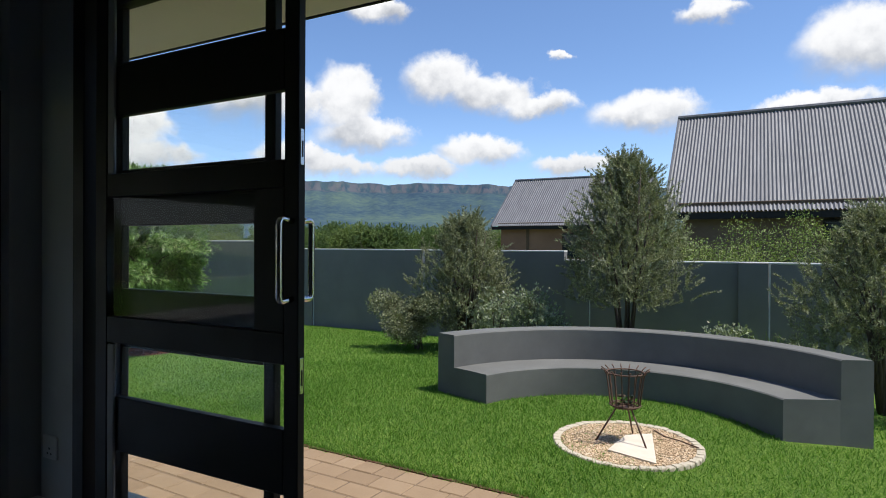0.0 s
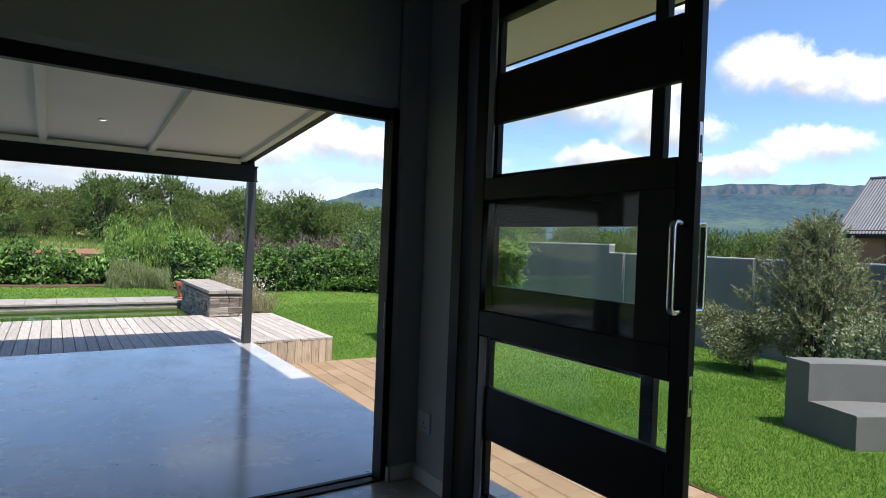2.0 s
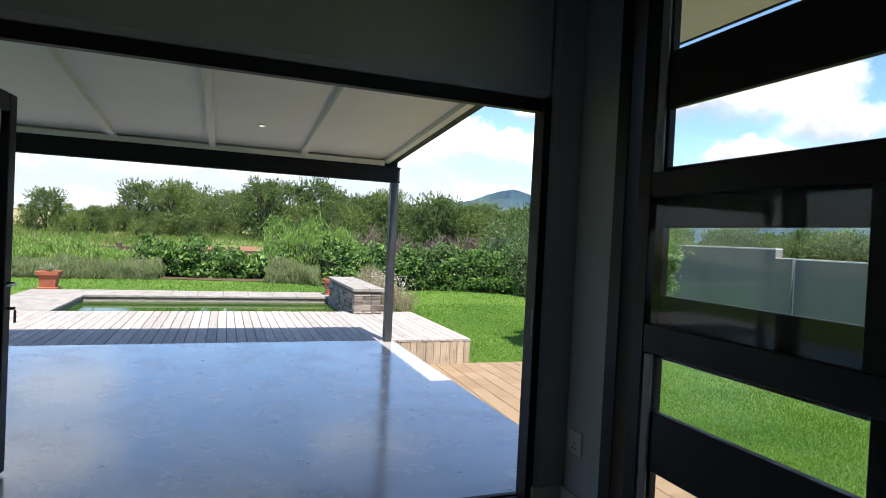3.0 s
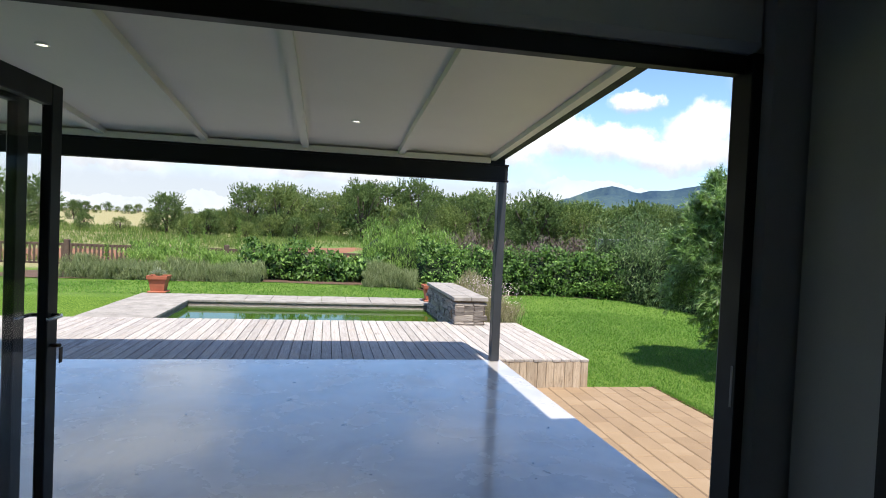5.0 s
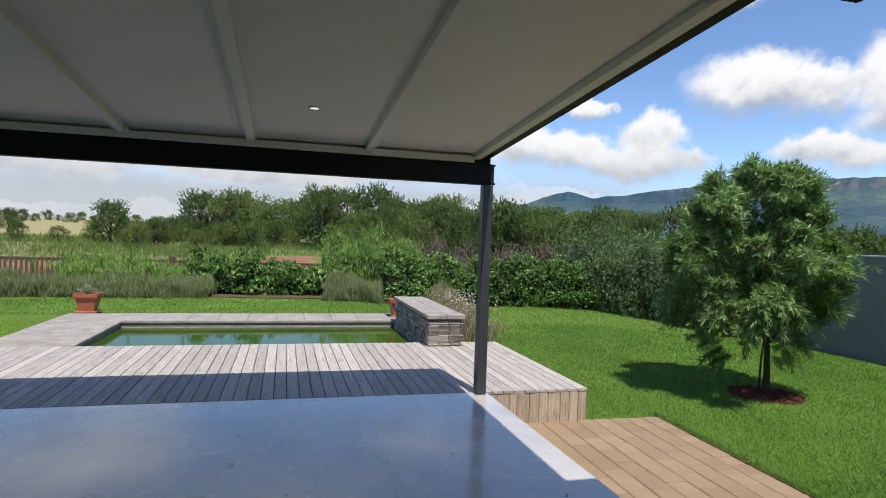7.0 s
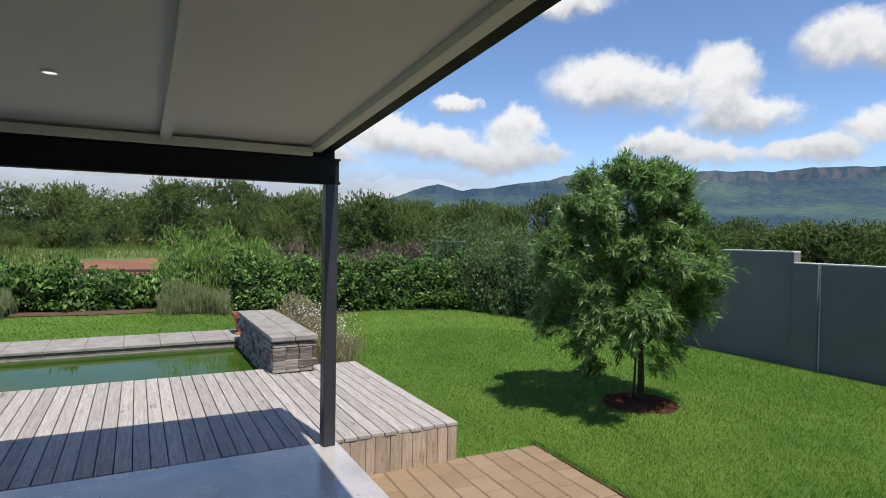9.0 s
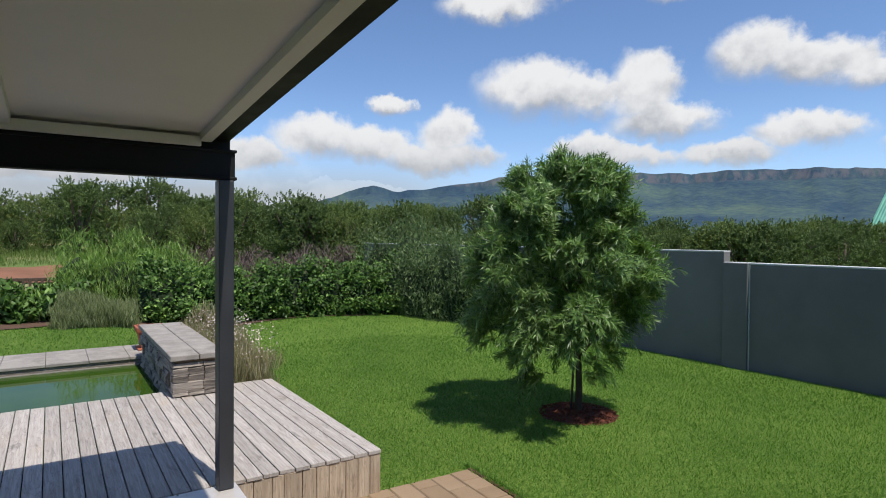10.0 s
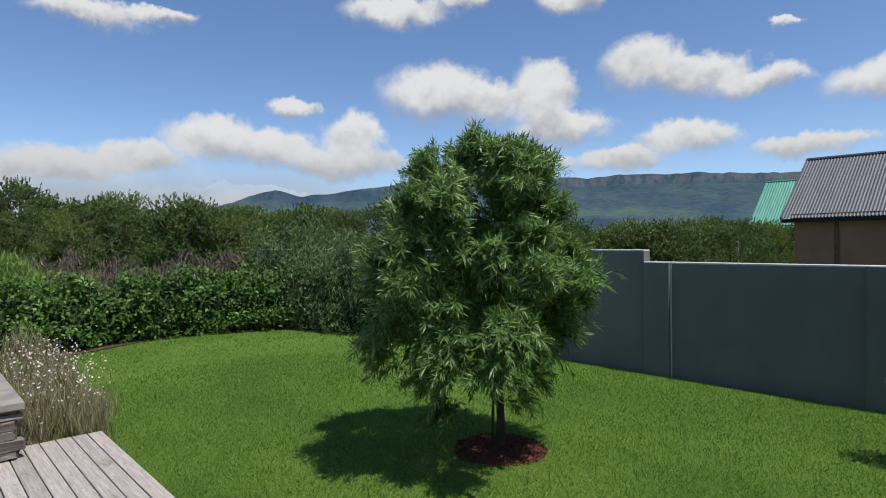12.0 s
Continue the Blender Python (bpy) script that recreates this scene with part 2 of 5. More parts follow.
def make_paver():
    m, n, b, p, _ = material("clay paver", (0.4, 0.3, 0.22), 0.85)
    rnd = n.add("ShaderNodeObjectInfo").outputs["Random"]
    isl = n.add("ShaderNodeNewGeometry").outputs["Random Per Island"]
    sh = n.add("ShaderNodeVectorMath", {0: (31.0, 17.0, 9.0), "Scale": rnd}, operation="SCALE").outputs[0]
    q = n.vec("ADD", p, sh).outputs[0]
    big, small = n.noise(q, 3.0, 5.0), n.noise(q, 130.0, 4.0, 0.7)
    v = n.math("ADD", n.math("MULTIPLY", n.math("FRACT", n.math("ADD", rnd, isl)), 0.22), n.math("ADD", n.math("MULTIPLY", big.outputs[0], 0.4), n.math("MULTIPLY", small.outputs[0], 0.3)))
    put(n, b, "Base Color", n.ramp(v, [(0.2, (0.19, 0.125, 0.072)), (0.5, (0.265, 0.182, 0.108)), (0.85, (0.36, 0.268, 0.178))]))
    bump(n, b, small.outputs[0], 0.5, 0.004)
    return m


def make_stone():
    m, n, b, p, _ = material("stacked slate", (0.2, 0.18, 0.16), 0.85)
    rnd = n.add("ShaderNodeObjectInfo").outputs["Random"]
    sh = n.add("ShaderNodeVectorMath", {0: (11.0, 27.0, 5.0), "Scale": rnd}, operation="SCALE").outputs[0]
    q = n.vec("ADD", p, sh).outputs[0]
    lay = n.noise(n.vec("MULTIPLY", q, (3, 3, 22)).outputs[0], 2.5, 7.0, 0.65)
    v = n.math("ADD", n.math("MULTIPLY", lay.outputs[0], 0.75), n.math("MULTIPLY", rnd, 0.3))
    put(n, b, "Base Color", n.ramp(v, [(0.3, (0.10, 0.085, 0.072)), (0.5, (0.22, 0.185, 0.155)), (0.75, (0.38, 0.33, 0.28))]))
    bump(n, b, lay.outputs[0], 1.0, 0.012)
    return m


def make_water():
    m, n, b, p, _ = material("green pool water", (0.05, 0.12, 0.015), 0.05, 0.0, 0.15)
    b.inputs["IOR"].default_value = 1.3
    put(n, b, "Base Color", n.ramp(n.noise(p, 0.9, 4.0).outputs[0], [(0.3, (0.020, 0.052, 0.004)), (0.7, (0.044, 0.084, 0.010))]))
    bump(n, b, n.noise(n.vec("MULTIPLY", p, (1, 1.8, 1)).outputs[0], 4.0, 3.0).outputs[0], 0.02, 0.02)
    return m


def make_corrugated(name, c0, c1):
    m, n, b, p, _ = material(name, c0, 0.55, 0.25)
    st = n.noise(n.vec("MULTIPLY", p, (2.5, 0.5, 0.5)).outputs[0], 1.2, 6.0, 0.6)
    put(n, b, "Base Color", n.ramp(st.outputs[0], [(0.3, c0), (0.72, c1)]))
    return m


# Blue haze of the distance is painted into the slope colours.
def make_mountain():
    m, n, b, p, _ = material("haze-blue mountain", (0.1, 0.14, 0.16), 1.0, 0.0, 0.0)
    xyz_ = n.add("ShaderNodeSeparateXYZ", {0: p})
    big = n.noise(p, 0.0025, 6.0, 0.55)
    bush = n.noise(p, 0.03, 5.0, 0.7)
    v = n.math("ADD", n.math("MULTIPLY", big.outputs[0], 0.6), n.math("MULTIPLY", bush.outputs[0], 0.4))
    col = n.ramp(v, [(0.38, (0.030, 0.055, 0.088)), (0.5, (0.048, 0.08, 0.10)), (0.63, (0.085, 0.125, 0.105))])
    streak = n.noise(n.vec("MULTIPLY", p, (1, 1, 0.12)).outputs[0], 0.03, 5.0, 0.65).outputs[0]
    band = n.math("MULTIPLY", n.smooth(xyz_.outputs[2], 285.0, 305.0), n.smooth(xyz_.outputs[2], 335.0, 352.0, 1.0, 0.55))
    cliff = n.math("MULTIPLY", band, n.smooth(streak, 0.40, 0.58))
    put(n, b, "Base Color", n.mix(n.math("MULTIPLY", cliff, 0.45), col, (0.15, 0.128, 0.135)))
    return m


M_WALL = plaster("charcoal wall paint", (0.34, 0.345, 0.355), (0.41, 0.415, 0.425), 0.8, 260.0, 1.2, 0.15)
M_OUTER = plaster("grey house plaster", (0.16, 0.17, 0.175), (0.22, 0.23, 0.235), 0.9, 200.0, 1.0, 0.3)
M_GARDENWALL = plaster("grey boundary plaster", (0.132, 0.130, 0.122), (0.176, 0.172, 0.162), 0.9, 160.0, 0.9, 0.35)
M_COPING = plaster("pale coping cement", (0.45, 0.46, 0.45), (0.6, 0.6, 0.58), 0.9, 180.0, 3.0, 0.3)
M_BENCH = plaster("grey bench cement", (0.098, 0.099, 0.093), (0.155, 0.156, 0.147), 0.85, 200.0, 1.4, 0.35)
M_CEIL = plaster("white boarded ceiling", (0.62, 0.595, 0.54), (0.69, 0.665, 0.605), 0.7, 90.0, 0.8, 0.1)
# A little green light from the lawn is mixed into this white.
M_SOFFIT = plaster("lawn-tinted white board", (0.62, 0.63, 0.58), (0.7, 0.71, 0.66), 0.8, 90.0, 0.8, 0.1)
M_SKIRT = plaster("white skirting paint", (0.6, 0.6, 0.58), (0.68, 0.68, 0.66), 0.5, 60.0, 3.0, 0.05)
M_BLACK = painted_metal("black powder coat", (0.013, 0.013, 0.014), 0.45, 0.18)
M_STEEL = painted_metal("dark grey steel paint", (0.032, 0.034, 0.04), 0.42)
M_BEAM = painted_metal("black steel beam paint", (0.008, 0.008, 0.009), 0.6, 0.25)
M_GREYMETAL = painted_metal("grey metal and edge light", (0.20, 0.195, 0.205), 0.5)
M_CHROME = material("brushed stainless steel", (0.62, 0.61, 0.6), 0.25, 1.0)[0]
M_PLASTIC = material("white switch plastic", (0.5, 0.5, 0.49), 0.4)[0]
M_GLASS = clear_glass("window glass")
M_FLOOR = make_floor()
M_LAWN = make_lawn()
M_GRASS = make_blade("lawn blades", (0.044, 0.122, 0.013), (0.130, 0.270, 0.040), (0.36, 0.47, 0.16))
M_VELD = make_blade("veld grass", (0.07, 0.13, 0.026), (0.18, 0.25, 0.065), (0.38, 0.36, 0.18))
M_PAVER = make_paver()
M_STONE = make_stone()
M_WATER = make_water()
M_DECK = grey_timber("weathered deck timber", (0.275, 0.24, 0.215), (0.535, 0.49, 0.452), 0)
M_SKIRTBOARD = grey_timber("weathered fascia timber", (0.31, 0.235, 0.165), (0.56, 0.455, 0.34), 2, (0.3, 0.19, 0.1))
M_CAP = plaster("grey sandstone slab", (0.195, 0.174, 0.152), (0.355, 0.322, 0.288), 0.88, 70.0, 5.0, 0.6)
M_TERRA = plaster("terracotta clay", (0.28, 0.075, 0.035), (0.40, 0.125, 0.06), 0.75, 120.0, 4.0, 0.2)
M_SOIL = plaster("dark mulch soil", (0.055, 0.022, 0.013), (0.12, 0.05, 0.03), 0.95, 90.0, 8.0, 0.9)
M_EARTH = plaster("bare red earth", (0.16, 0.066, 0.033), (0.26, 0.118, 0.06), 0.95, 20.0, 0.6, 0.6)
M_BEDSOIL = plaster("brown bed mulch", (0.06, 0.033, 0.02), (0.13, 0.07, 0.042), 0.95, 60.0, 6.0, 0.9)
M_SLAB = plaster("pale sandstone", (0.52, 0.45, 0.36), (0.66, 0.58, 0.48), 0.9, 90.0, 4.0, 0.3)
M_JOINT = plaster("sand joints", (0.10, 0.068, 0.044), (0.17, 0.118, 0.078), 0.95, 90.0, 2.0, 0.4)
M_ROOF = make_corrugated("grey corrugated sheet", (0.08, 0.083, 0.094), (0.125, 0.128, 0.142))
M_GREENROOF = make_corrugated("green corrugated sheet", (0.10, 0.30, 0.22), (0.16, 0.40, 0.30))
M_DARKHOUSE = plaster("dark umber plaster", (0.075, 0.055, 0.045), (0.12, 0.088, 0.07), 0.9, 40.0, 0.6, 0.2)
M_HOUSE = plaster("brown plaster", (0.17, 0.095, 0.065), (0.24, 0.14, 0.095), 0.9, 40.0, 0.6, 0.2)
M_DARKGLASS = material("dark window pane", (0.02, 0.025, 0.03), 0.08, 0.0, 0.7)[0]
M_RUST = plaster("rusted iron", (0.05, 0.028, 0.02), (0.12, 0.06, 0.035), 0.7, 90.0, 14.0, 0.4)
M_PEBBLE = leaves("cream river pebbles", (0.36, 0.24, 0.13), (0.62, 0.47, 0.31), 0.7, 0.0, (0.74, 0.64, 0.52))
M_KERB = plaster("cream cobble kerb", (0.38, 0.33, 0.25), (0.52, 0.46, 0.36), 0.9, 100.0, 5.0, 0.5)
M_FENCE = plaster("creosoted pole timber", (0.05, 0.032, 0.022), (0.115, 0.075, 0.05), 0.9, 40.0, 4.0, 0.4)
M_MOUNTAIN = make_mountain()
M_BARK = bark("dark brown bark", (0.035, 0.025, 0.018), (0.11, 0.08, 0.06))
# The last, palest leaf colour paints in sunlit highlights.
M_KAREE = leaves("narrow willow leaves", (0.024, 0.052, 0.015), (0.17, 0.29, 0.074), 0.36, 0.3, (0.58, 0.69, 0.38))
M_OLIVE = leaves("grey-green olive leaves", (0.05, 0.06, 0.034), (0.285, 0.30, 0.17), 0.5, 0.2, (0.68, 0.68, 0.48))
M_HEDGE = leaves("glossy hedge leaves", (0.016, 0.038, 0.007), (0.084, 0.17, 0.029), 0.5, 0.22, (0.32, 0.48, 0.12))
M_BRIGHT = leaves("bright shrub leaves", (0.06, 0.125, 0.022), (0.22, 0.35, 0.075), 0.5, 0.4, (0.46, 0.56, 0.2))
M_FEATHER = leaves("slender grey-green corner leaves", (0.018, 0.038, 0.012), (0.088, 0.15, 0.045), 0.5, 0.22, (0.36, 0.44, 0.2))
M_SHRUB = leaves("olive-yellow shrub leaves", (0.07, 0.11, 0.028), (0.23, 0.29, 0.085), 0.5, 0.3, (0.44, 0.47, 0.20))
M_LAVENDER = leaves("grey-green lavender stems", (0.09, 0.115, 0.048), (0.225, 0.265, 0.12), 0.7, 0.35, (0.40, 0.42, 0.25))
M_SILVER = leaves("silver shrub leaves", (0.12, 0.15, 0.095), (0.34, 0.38, 0.26), 0.6, 0.25, (0.66, 0.68, 0.56))
M_FLOWER = leaves("dry flower stems", (0.15, 0.14, 0.07), (0.30, 0.27, 0.15), 0.7, 0.3, (0.62, 0.52, 0.46))
M_BLOSSOM = material("pale blossoms", (0.70, 0.56, 0.52), 0.7)[0]
M_WOOD = leaves("bushveld canopy leaves", (0.05, 0.08, 0.024), (0.25, 0.32, 0.10), 0.6, 0.28, (0.44, 0.48, 0.2))
M_WOOD2 = leaves("dark canopy leaves", (0.032, 0.058, 0.018), (0.17, 0.245, 0.08), 0.6, 0.25, (0.34, 0.41, 0.17))
# Near-black colour standing in for deep shade; also used on the charred logs.
M_CORE = plaster("near-black shade and char", (0.010, 0.020, 0.005), (0.018, 0.034, 0.009), 1.0, 30.0, 3.0, 0.8)
M_PURPLE = leaves("purple-brown seed heads", (0.07, 0.05, 0.045), (0.17, 0.125, 0.115), 0.8, 0.2)
M_RING = material("lamp trim", (0.75, 0.75, 0.73), 0.35)[0]
M_LAMP, _n, _b, _, _ = material("downlight lens", (0.9, 0.88, 0.8), 0.3)
_b.inputs["Emission Color"].default_value, _b.inputs["Emission Strength"].default_value = (1.0, 0.93, 0.75, 1), 1.6


# ---- building blocks: every shape is a pair of vertices and faces ----
rng = np.random.default_rng(7)
BASE = {}


def block(lo, hi, bev=0.0):
    """A box with chamfered edges."""
    lo, hi = np.minimum(lo, hi).astype(float), np.maximum(lo, hi).astype(float)
    if bev <= 0:
        v = np.array([[(lo, hi)[i][0], (lo, hi)[j][1], (lo, hi)[k][2]] for i in (0, 1) for j in (0, 1) for k in (0, 1)])
        return v, [(0, 1, 3, 2), (4, 6, 7, 5), (0, 4, 5, 1), (2, 3, 7, 6), (0, 2, 6, 4), (1, 5, 7, 3)]
    bm = bmesh.new()
    bmesh.ops.create_cube(bm, size=1.0)
    for v in bm.verts:
        v.co = Vector(((lo + hi) / 2 + np.array(v.co) * (hi - lo)).tolist())
    bmesh.ops.bevel(bm, geom=bm.edges[:], offset=min(bev, float((hi - lo).min()) * 0.45), segments=1, affect="EDGES")
    bm.verts.index_update()
    out = np.array([v.co for v in bm.verts]), [tuple(v.index for v in f.verts) for f in bm.faces]
    bm.free()
    return out


def join(*shapes):
    vs, fs, n = [], [], 0
    for v, f in shapes:
        vs.append(np.asarray(v, float))
        fs += [tuple(i + n for i in face) for face in f]
        n += len(v)
    return np.concatenate(vs), fs


def moved(shape, m):
    v, f = shape
    a = np.array(m)
    return np.asarray(v) @ a[:3, :3].T + a[:3, 3], f


def tube(path, radii, sides=10, closed=False):
    """A round bar along a path."""
    p = np.asarray(path, float)
    r = np.broadcast_to(radii, len(p))
    step = np.roll(p, -1, 0) - np.roll(p, 1, 0) if closed else np.gradient(p, axis=0)
    vs, side = [], None
    for c, t, q in zip(p, step, r):
        t = t / np.linalg.norm(t)
        side = np.cross(t, (0, 0, 1) if abs(t[2]) < 0.9 else (1, 0, 0)) if side is None else side - t * (side @ t)
        side = side / np.linalg.norm(side)
        up = np.cross(side, t)
        vs += [c + q * (math.cos(a) * side + math.sin(a) * up) for a in np.linspace(0, 2 * math.pi, sides, endpoint=False)]
    k = len(p)
    fs = [(i * sides + j, i * sides + (j + 1) % sides, ((i + 1) % k) * sides + (j + 1) % sides, ((i + 1) % k) * sides + j) for i in range(k if closed else k - 1) for j in range(sides)]
    if not closed:
        fs += [tuple(range(sides))[::-1], tuple((k - 1) * sides + j for j in range(sides))]
    return np.array(vs), fs


def lathe(profile, sides=32, centre=(0, 0)):
    """A turned shape from (radius, height) pairs."""
    vs = [(centre[0] + r * math.cos(a), centre[1] + r * math.sin(a), z) for r, z in profile for a in np.linspace(0, 2 * math.pi, sides, endpoint=False)]
    fs = [(i * sides + j, i * sides + (j + 1) % sides, (i + 1) * sides + (j + 1) % sides, (i + 1) * sides + j) for i in range(len(profile) - 1) for j in range(sides)]
    return np.array(vs), fs


def prism(outline, z0, z1):
    """A flat outline pushed up from z0 to z1."""
    n = len(outline)
    v = [(x, y, z0) for x, y in outline] + [(x, y, z1) for x, y in outline]
    return np.array(v), [tuple(range(n))[::-1], tuple(range(n, 2 * n))] + [(i, (i + 1) % n, n + (i + 1) % n, n + i) for i in range(n)]


def arc_wall(c, r0, r1, z0, z1, a0, a1, steps=64, bev=0.012, skew=0.0):
    """A curved solid between two radii, with eased top edges; skew slants its first end, in degrees a metre."""
    prof = [(r0, z0), (r0, z1 - bev), (r0 + bev, z1), (r1 - bev, z1), (r1, z1 - bev), (r1, z0)]
    k, vs = len(prof), []
    for f in np.linspace(0, 1, steps):
        for r, z in prof:
            a = radians(a0 + skew * (r - 2.17) + (a1 - a0 - skew * (r - 2.17)) * f)
            vs.append((c[0] + r * math.cos(a), c[1] + r * math.sin(a), z))
    fs = [(i * k + j, (i + 1) * k + j, (i + 1) * k + (j + 1) % k, i * k + (j + 1) % k) for i in range(steps - 1) for j in range(k)]
    return np.array(vs), fs + [tuple(range(k)), tuple((steps - 1) * k + j for j in range(k))[::-1]]


def mesh_of(name, shape, mat, smooth=False):
    v, f = shape
    me = bpy.data.meshes.new(name)
    me.from_pydata(np.asarray(v).tolist(), [], f)
    me.materials.append(mat)
    if smooth:
        me.polygons.foreach_set("use_smooth", np.ones(len(me.polygons), bool))
    me.validate()
    me.update()
    return me


def thing(name, base, label, category, group="", kind=""):
    """An empty at the base of a thing; its parts hang from it."""
    ob = new(name)
    ob.empty_display_size = 0.1
    ob.location = base
    BASE[ob] = np.array(base, float)
    return tagged(ob, label, category, group, kind)


def part(name, shape, mat, parent, label="", smooth=False, kind=""):
    """One mesh under a thing or a part; the shape is given in world metres."""
    base = BASE[parent]
    v, f = shape
    ob = new(name, mesh_of(name, (np.asarray(v) - base, f), mat, smooth))
    ob.parent = parent
    BASE[ob] = base
    return tagged(ob, label, "", "", kind)


def single(name, shape, mat, label="", category="", kind="", group="", smooth=False):
    """A thing that is one mesh, with its origin at its base."""
    v = np.asarray(shape[0], float)
    base = np.array([(v[:, 0].min() + v[:, 0].max()) / 2, (v[:, 1].min() + v[:, 1].max()) / 2, v[:, 2].min()])
    ob = new(name, mesh_of(name, (v - base, shape[1]), mat, smooth))
    ob.location = base
    BASE[ob] = base
    return tagged(ob, label, category, group, kind)


def piece(name, mesh, parent, place, turn=0.0):
    """A small piece that shares its mesh with its like."""
    ob = new(name, mesh)
    ob.parent = parent
    ob.location = Vector(place) - Vector(BASE[parent])
    ob.rotation_euler = (0, 0, turn)
    return ob


def quads(centres, ways, sides, long, wide, tip=0.5):
    """Many separate leaves as slim rhombs: centre, way along, way across."""
    c, t, s = (np.asarray(a, float) for a in (centres, ways, sides))
    lo, wi = np.reshape(long, (-1, 1)), np.reshape(wide, (-1, 1))
    n = np.cross(t, s)
    v = np.stack([c - t * lo / 2, c + s * wi / 2 + n * wi * 0.15, c + t * lo / 2, c - s * wi / 2 + n * wi * 0.15], 1).reshape(-1, 3)
    return v, np.arange(len(v)).reshape(-1, 4)


def leaf_mesh(name, v, f, mat):
    """A mesh of many leaves, filled from arrays."""
    me = bpy.data.meshes.new(name)
    k = f.shape[1]
    me.vertices.add(len(v))
    me.vertices.foreach_set("co", np.asarray(v, np.float32).ravel())
    me.loops.add(f.size)
    me.loops.foreach_set("vertex_index", f.astype(np.int32).ravel())
    me.polygons.add(len(f))
    me.polygons.foreach_set("loop_start", np.arange(0, f.size, k, dtype=np.int32))
    me.materials.append(mat)
    me.update(calc_edges=True)
    me.validate()
    return me


def leaf_part(name, v, f, mat, parent, label=""):
    ob = new(name, leaf_mesh(name, v - BASE[parent], f, mat))
    ob.parent = parent
    BASE[ob] = BASE[parent]
    return tagged(ob, label)


def spin(n):
    v = rng.normal(size=(n, 3))
    return v / np.linalg.norm(v, axis=1, keepdims=True)


def across(t):
    s = np.cross(t, spin(len(t)))
    return s / np.linalg.norm(s, axis=1, keepdims=True)


def facing(t, out):
    """A way across each leaf that turns its blade roughly towards the given way."""
    s = np.cross(np.asarray(out) + spin(len(t)) * 0.55, t)
    return s / np.maximum(np.linalg.norm(s, axis=1, keepdims=True), 1e-6)


# ---- ground ----
def step(v, a, b):
    q = np.clip((v - a) / (b - a), 0, 1)
    return q * q * (3 - 2 * q)


def ground_z(x, y):
    x, y = np.asarray(x, float), np.asarray(y, float)
    z = -0.36 - 0.04 * np.clip(y - 7.6, 0, 6) - 0.07 * np.clip(x + 0.4, 0, 3)
    z = z + 0.31 * step(-x, 8.5, 11.5) * step(-y, -4.6, -2.6)          # up to the pool terrace
    z = z + 0.12 * step(-x, 12, 17) * step(y, 4, 7)
    d = np.clip(-x - 24, 0, 60)
    z = z + 0.036 * d + 0.012 * np.clip(d - 20, 0, 40) * step(-y, 2, 20)
    return z + 0.03 * np.sin(x * 0.33 + 1.0) * np.sin(y * 0.41) * step(np.hypot(x + 8, y - 5), 9.5, 15)


def axis_steps(stops):
    out = [np.linspace(a, b, n, endpoint=False) for a, b, n in stops]
    return np.concatenate(out + [[stops[-1][1]]])


gx = axis_steps([(-3000, -300, 10), (-300, -90, 10), (-90, -30, 30), (-30, 4, 68), (4, 60, 14), (60, 3000, 10)])
gy = axis_steps([(-3000, -200, 10), (-200, -40, 12), (-40, -10, 20), (-10, 14, 48), (14, 90, 26), (90, 3000, 10)])
GX, GY = np.meshgrid(gx, gy, indexing="ij")
gz = ground_z(GX, GY)
far_off = step(np.hypot(GX, GY), 300, 1200)
gz = gz * (1 - far_off) + 1.0 * far_off
# a basin for the pool and the plinth under patio and house
pit = (GX > -13.4) & (GX < 6.2) & (GY > -6.2) & (GY < 2.9)
gz = np.where(pit, -1.1, gz)
ny = len(gy)
gf = [(i * ny + j, (i + 1) * ny + j, (i + 1) * ny + j + 1, i * ny + j + 1) for i in range(len(gx) - 1) for j in range(ny - 1)]
ground = single("ground", (np.stack([GX, GY, gz], -1).reshape(-1, 3), gf), M_LAWN, "mown green lawn running out into rough veld grass", "ground", "structure", smooth=True)

# ---- the house: room, openings, roof ----
FLOOR_EDGE = 2.85
floor = thing("floor", (-2.0, -1.0, -0.4), "polished grey cement floor running from room to covered patio", "floor", "", "structure")
part("room_slab", block((-2.98, -5.2, -0.4), (5.2, 2.45, 0.0), 0.0), M_FLOOR, floor)
part("patio_slab", block((-7.80, -4.8, -0.4), (-2.985, FLOOR_EDGE, -0.004), 0.006), M_FLOOR, floor)
part("sill_slab", block((-2.98, 2.452, -0.4), (5.2, FLOOR_EDGE, -0.006), 0.006), M_FLOOR, floor)
part("door_track", join(block((-3.08, -0.62, -0.003), (-3.05, 2.25, 0.006)), block((-3.02, -0.62, -0.003), (-2.99, 2.25, 0.006)), block((-2.985, -0.62, 0.0005), (-2.955, 2.25, 0.010), 0.002)), M_BLACK, floor, "black aluminium sliding door track")
part("front_track", join(block((-2.42, 2.41, -0.002), (0.90, 2.43, 0.011), 0.003), block((-2.42, 2.475, -0.002), (0.90, 2.495, 0.011), 0.003)), M_BLACK, floor, "black aluminium sliding door track")

single("wall_west", join(block((-3.14, 2.285, -0.02), (-2.93, 2.66, 3.04), 0.025), block((-3.14, -5.2, -0.02), (-2.93, -0.66, 3.04), 0.02), block((-3.14, -0.655, 2.165), (-2.93, 2.28, 3.04), 0.03)), M_WALL, "charcoal painted plaster wall with a wide patio opening", "wall", "structure")
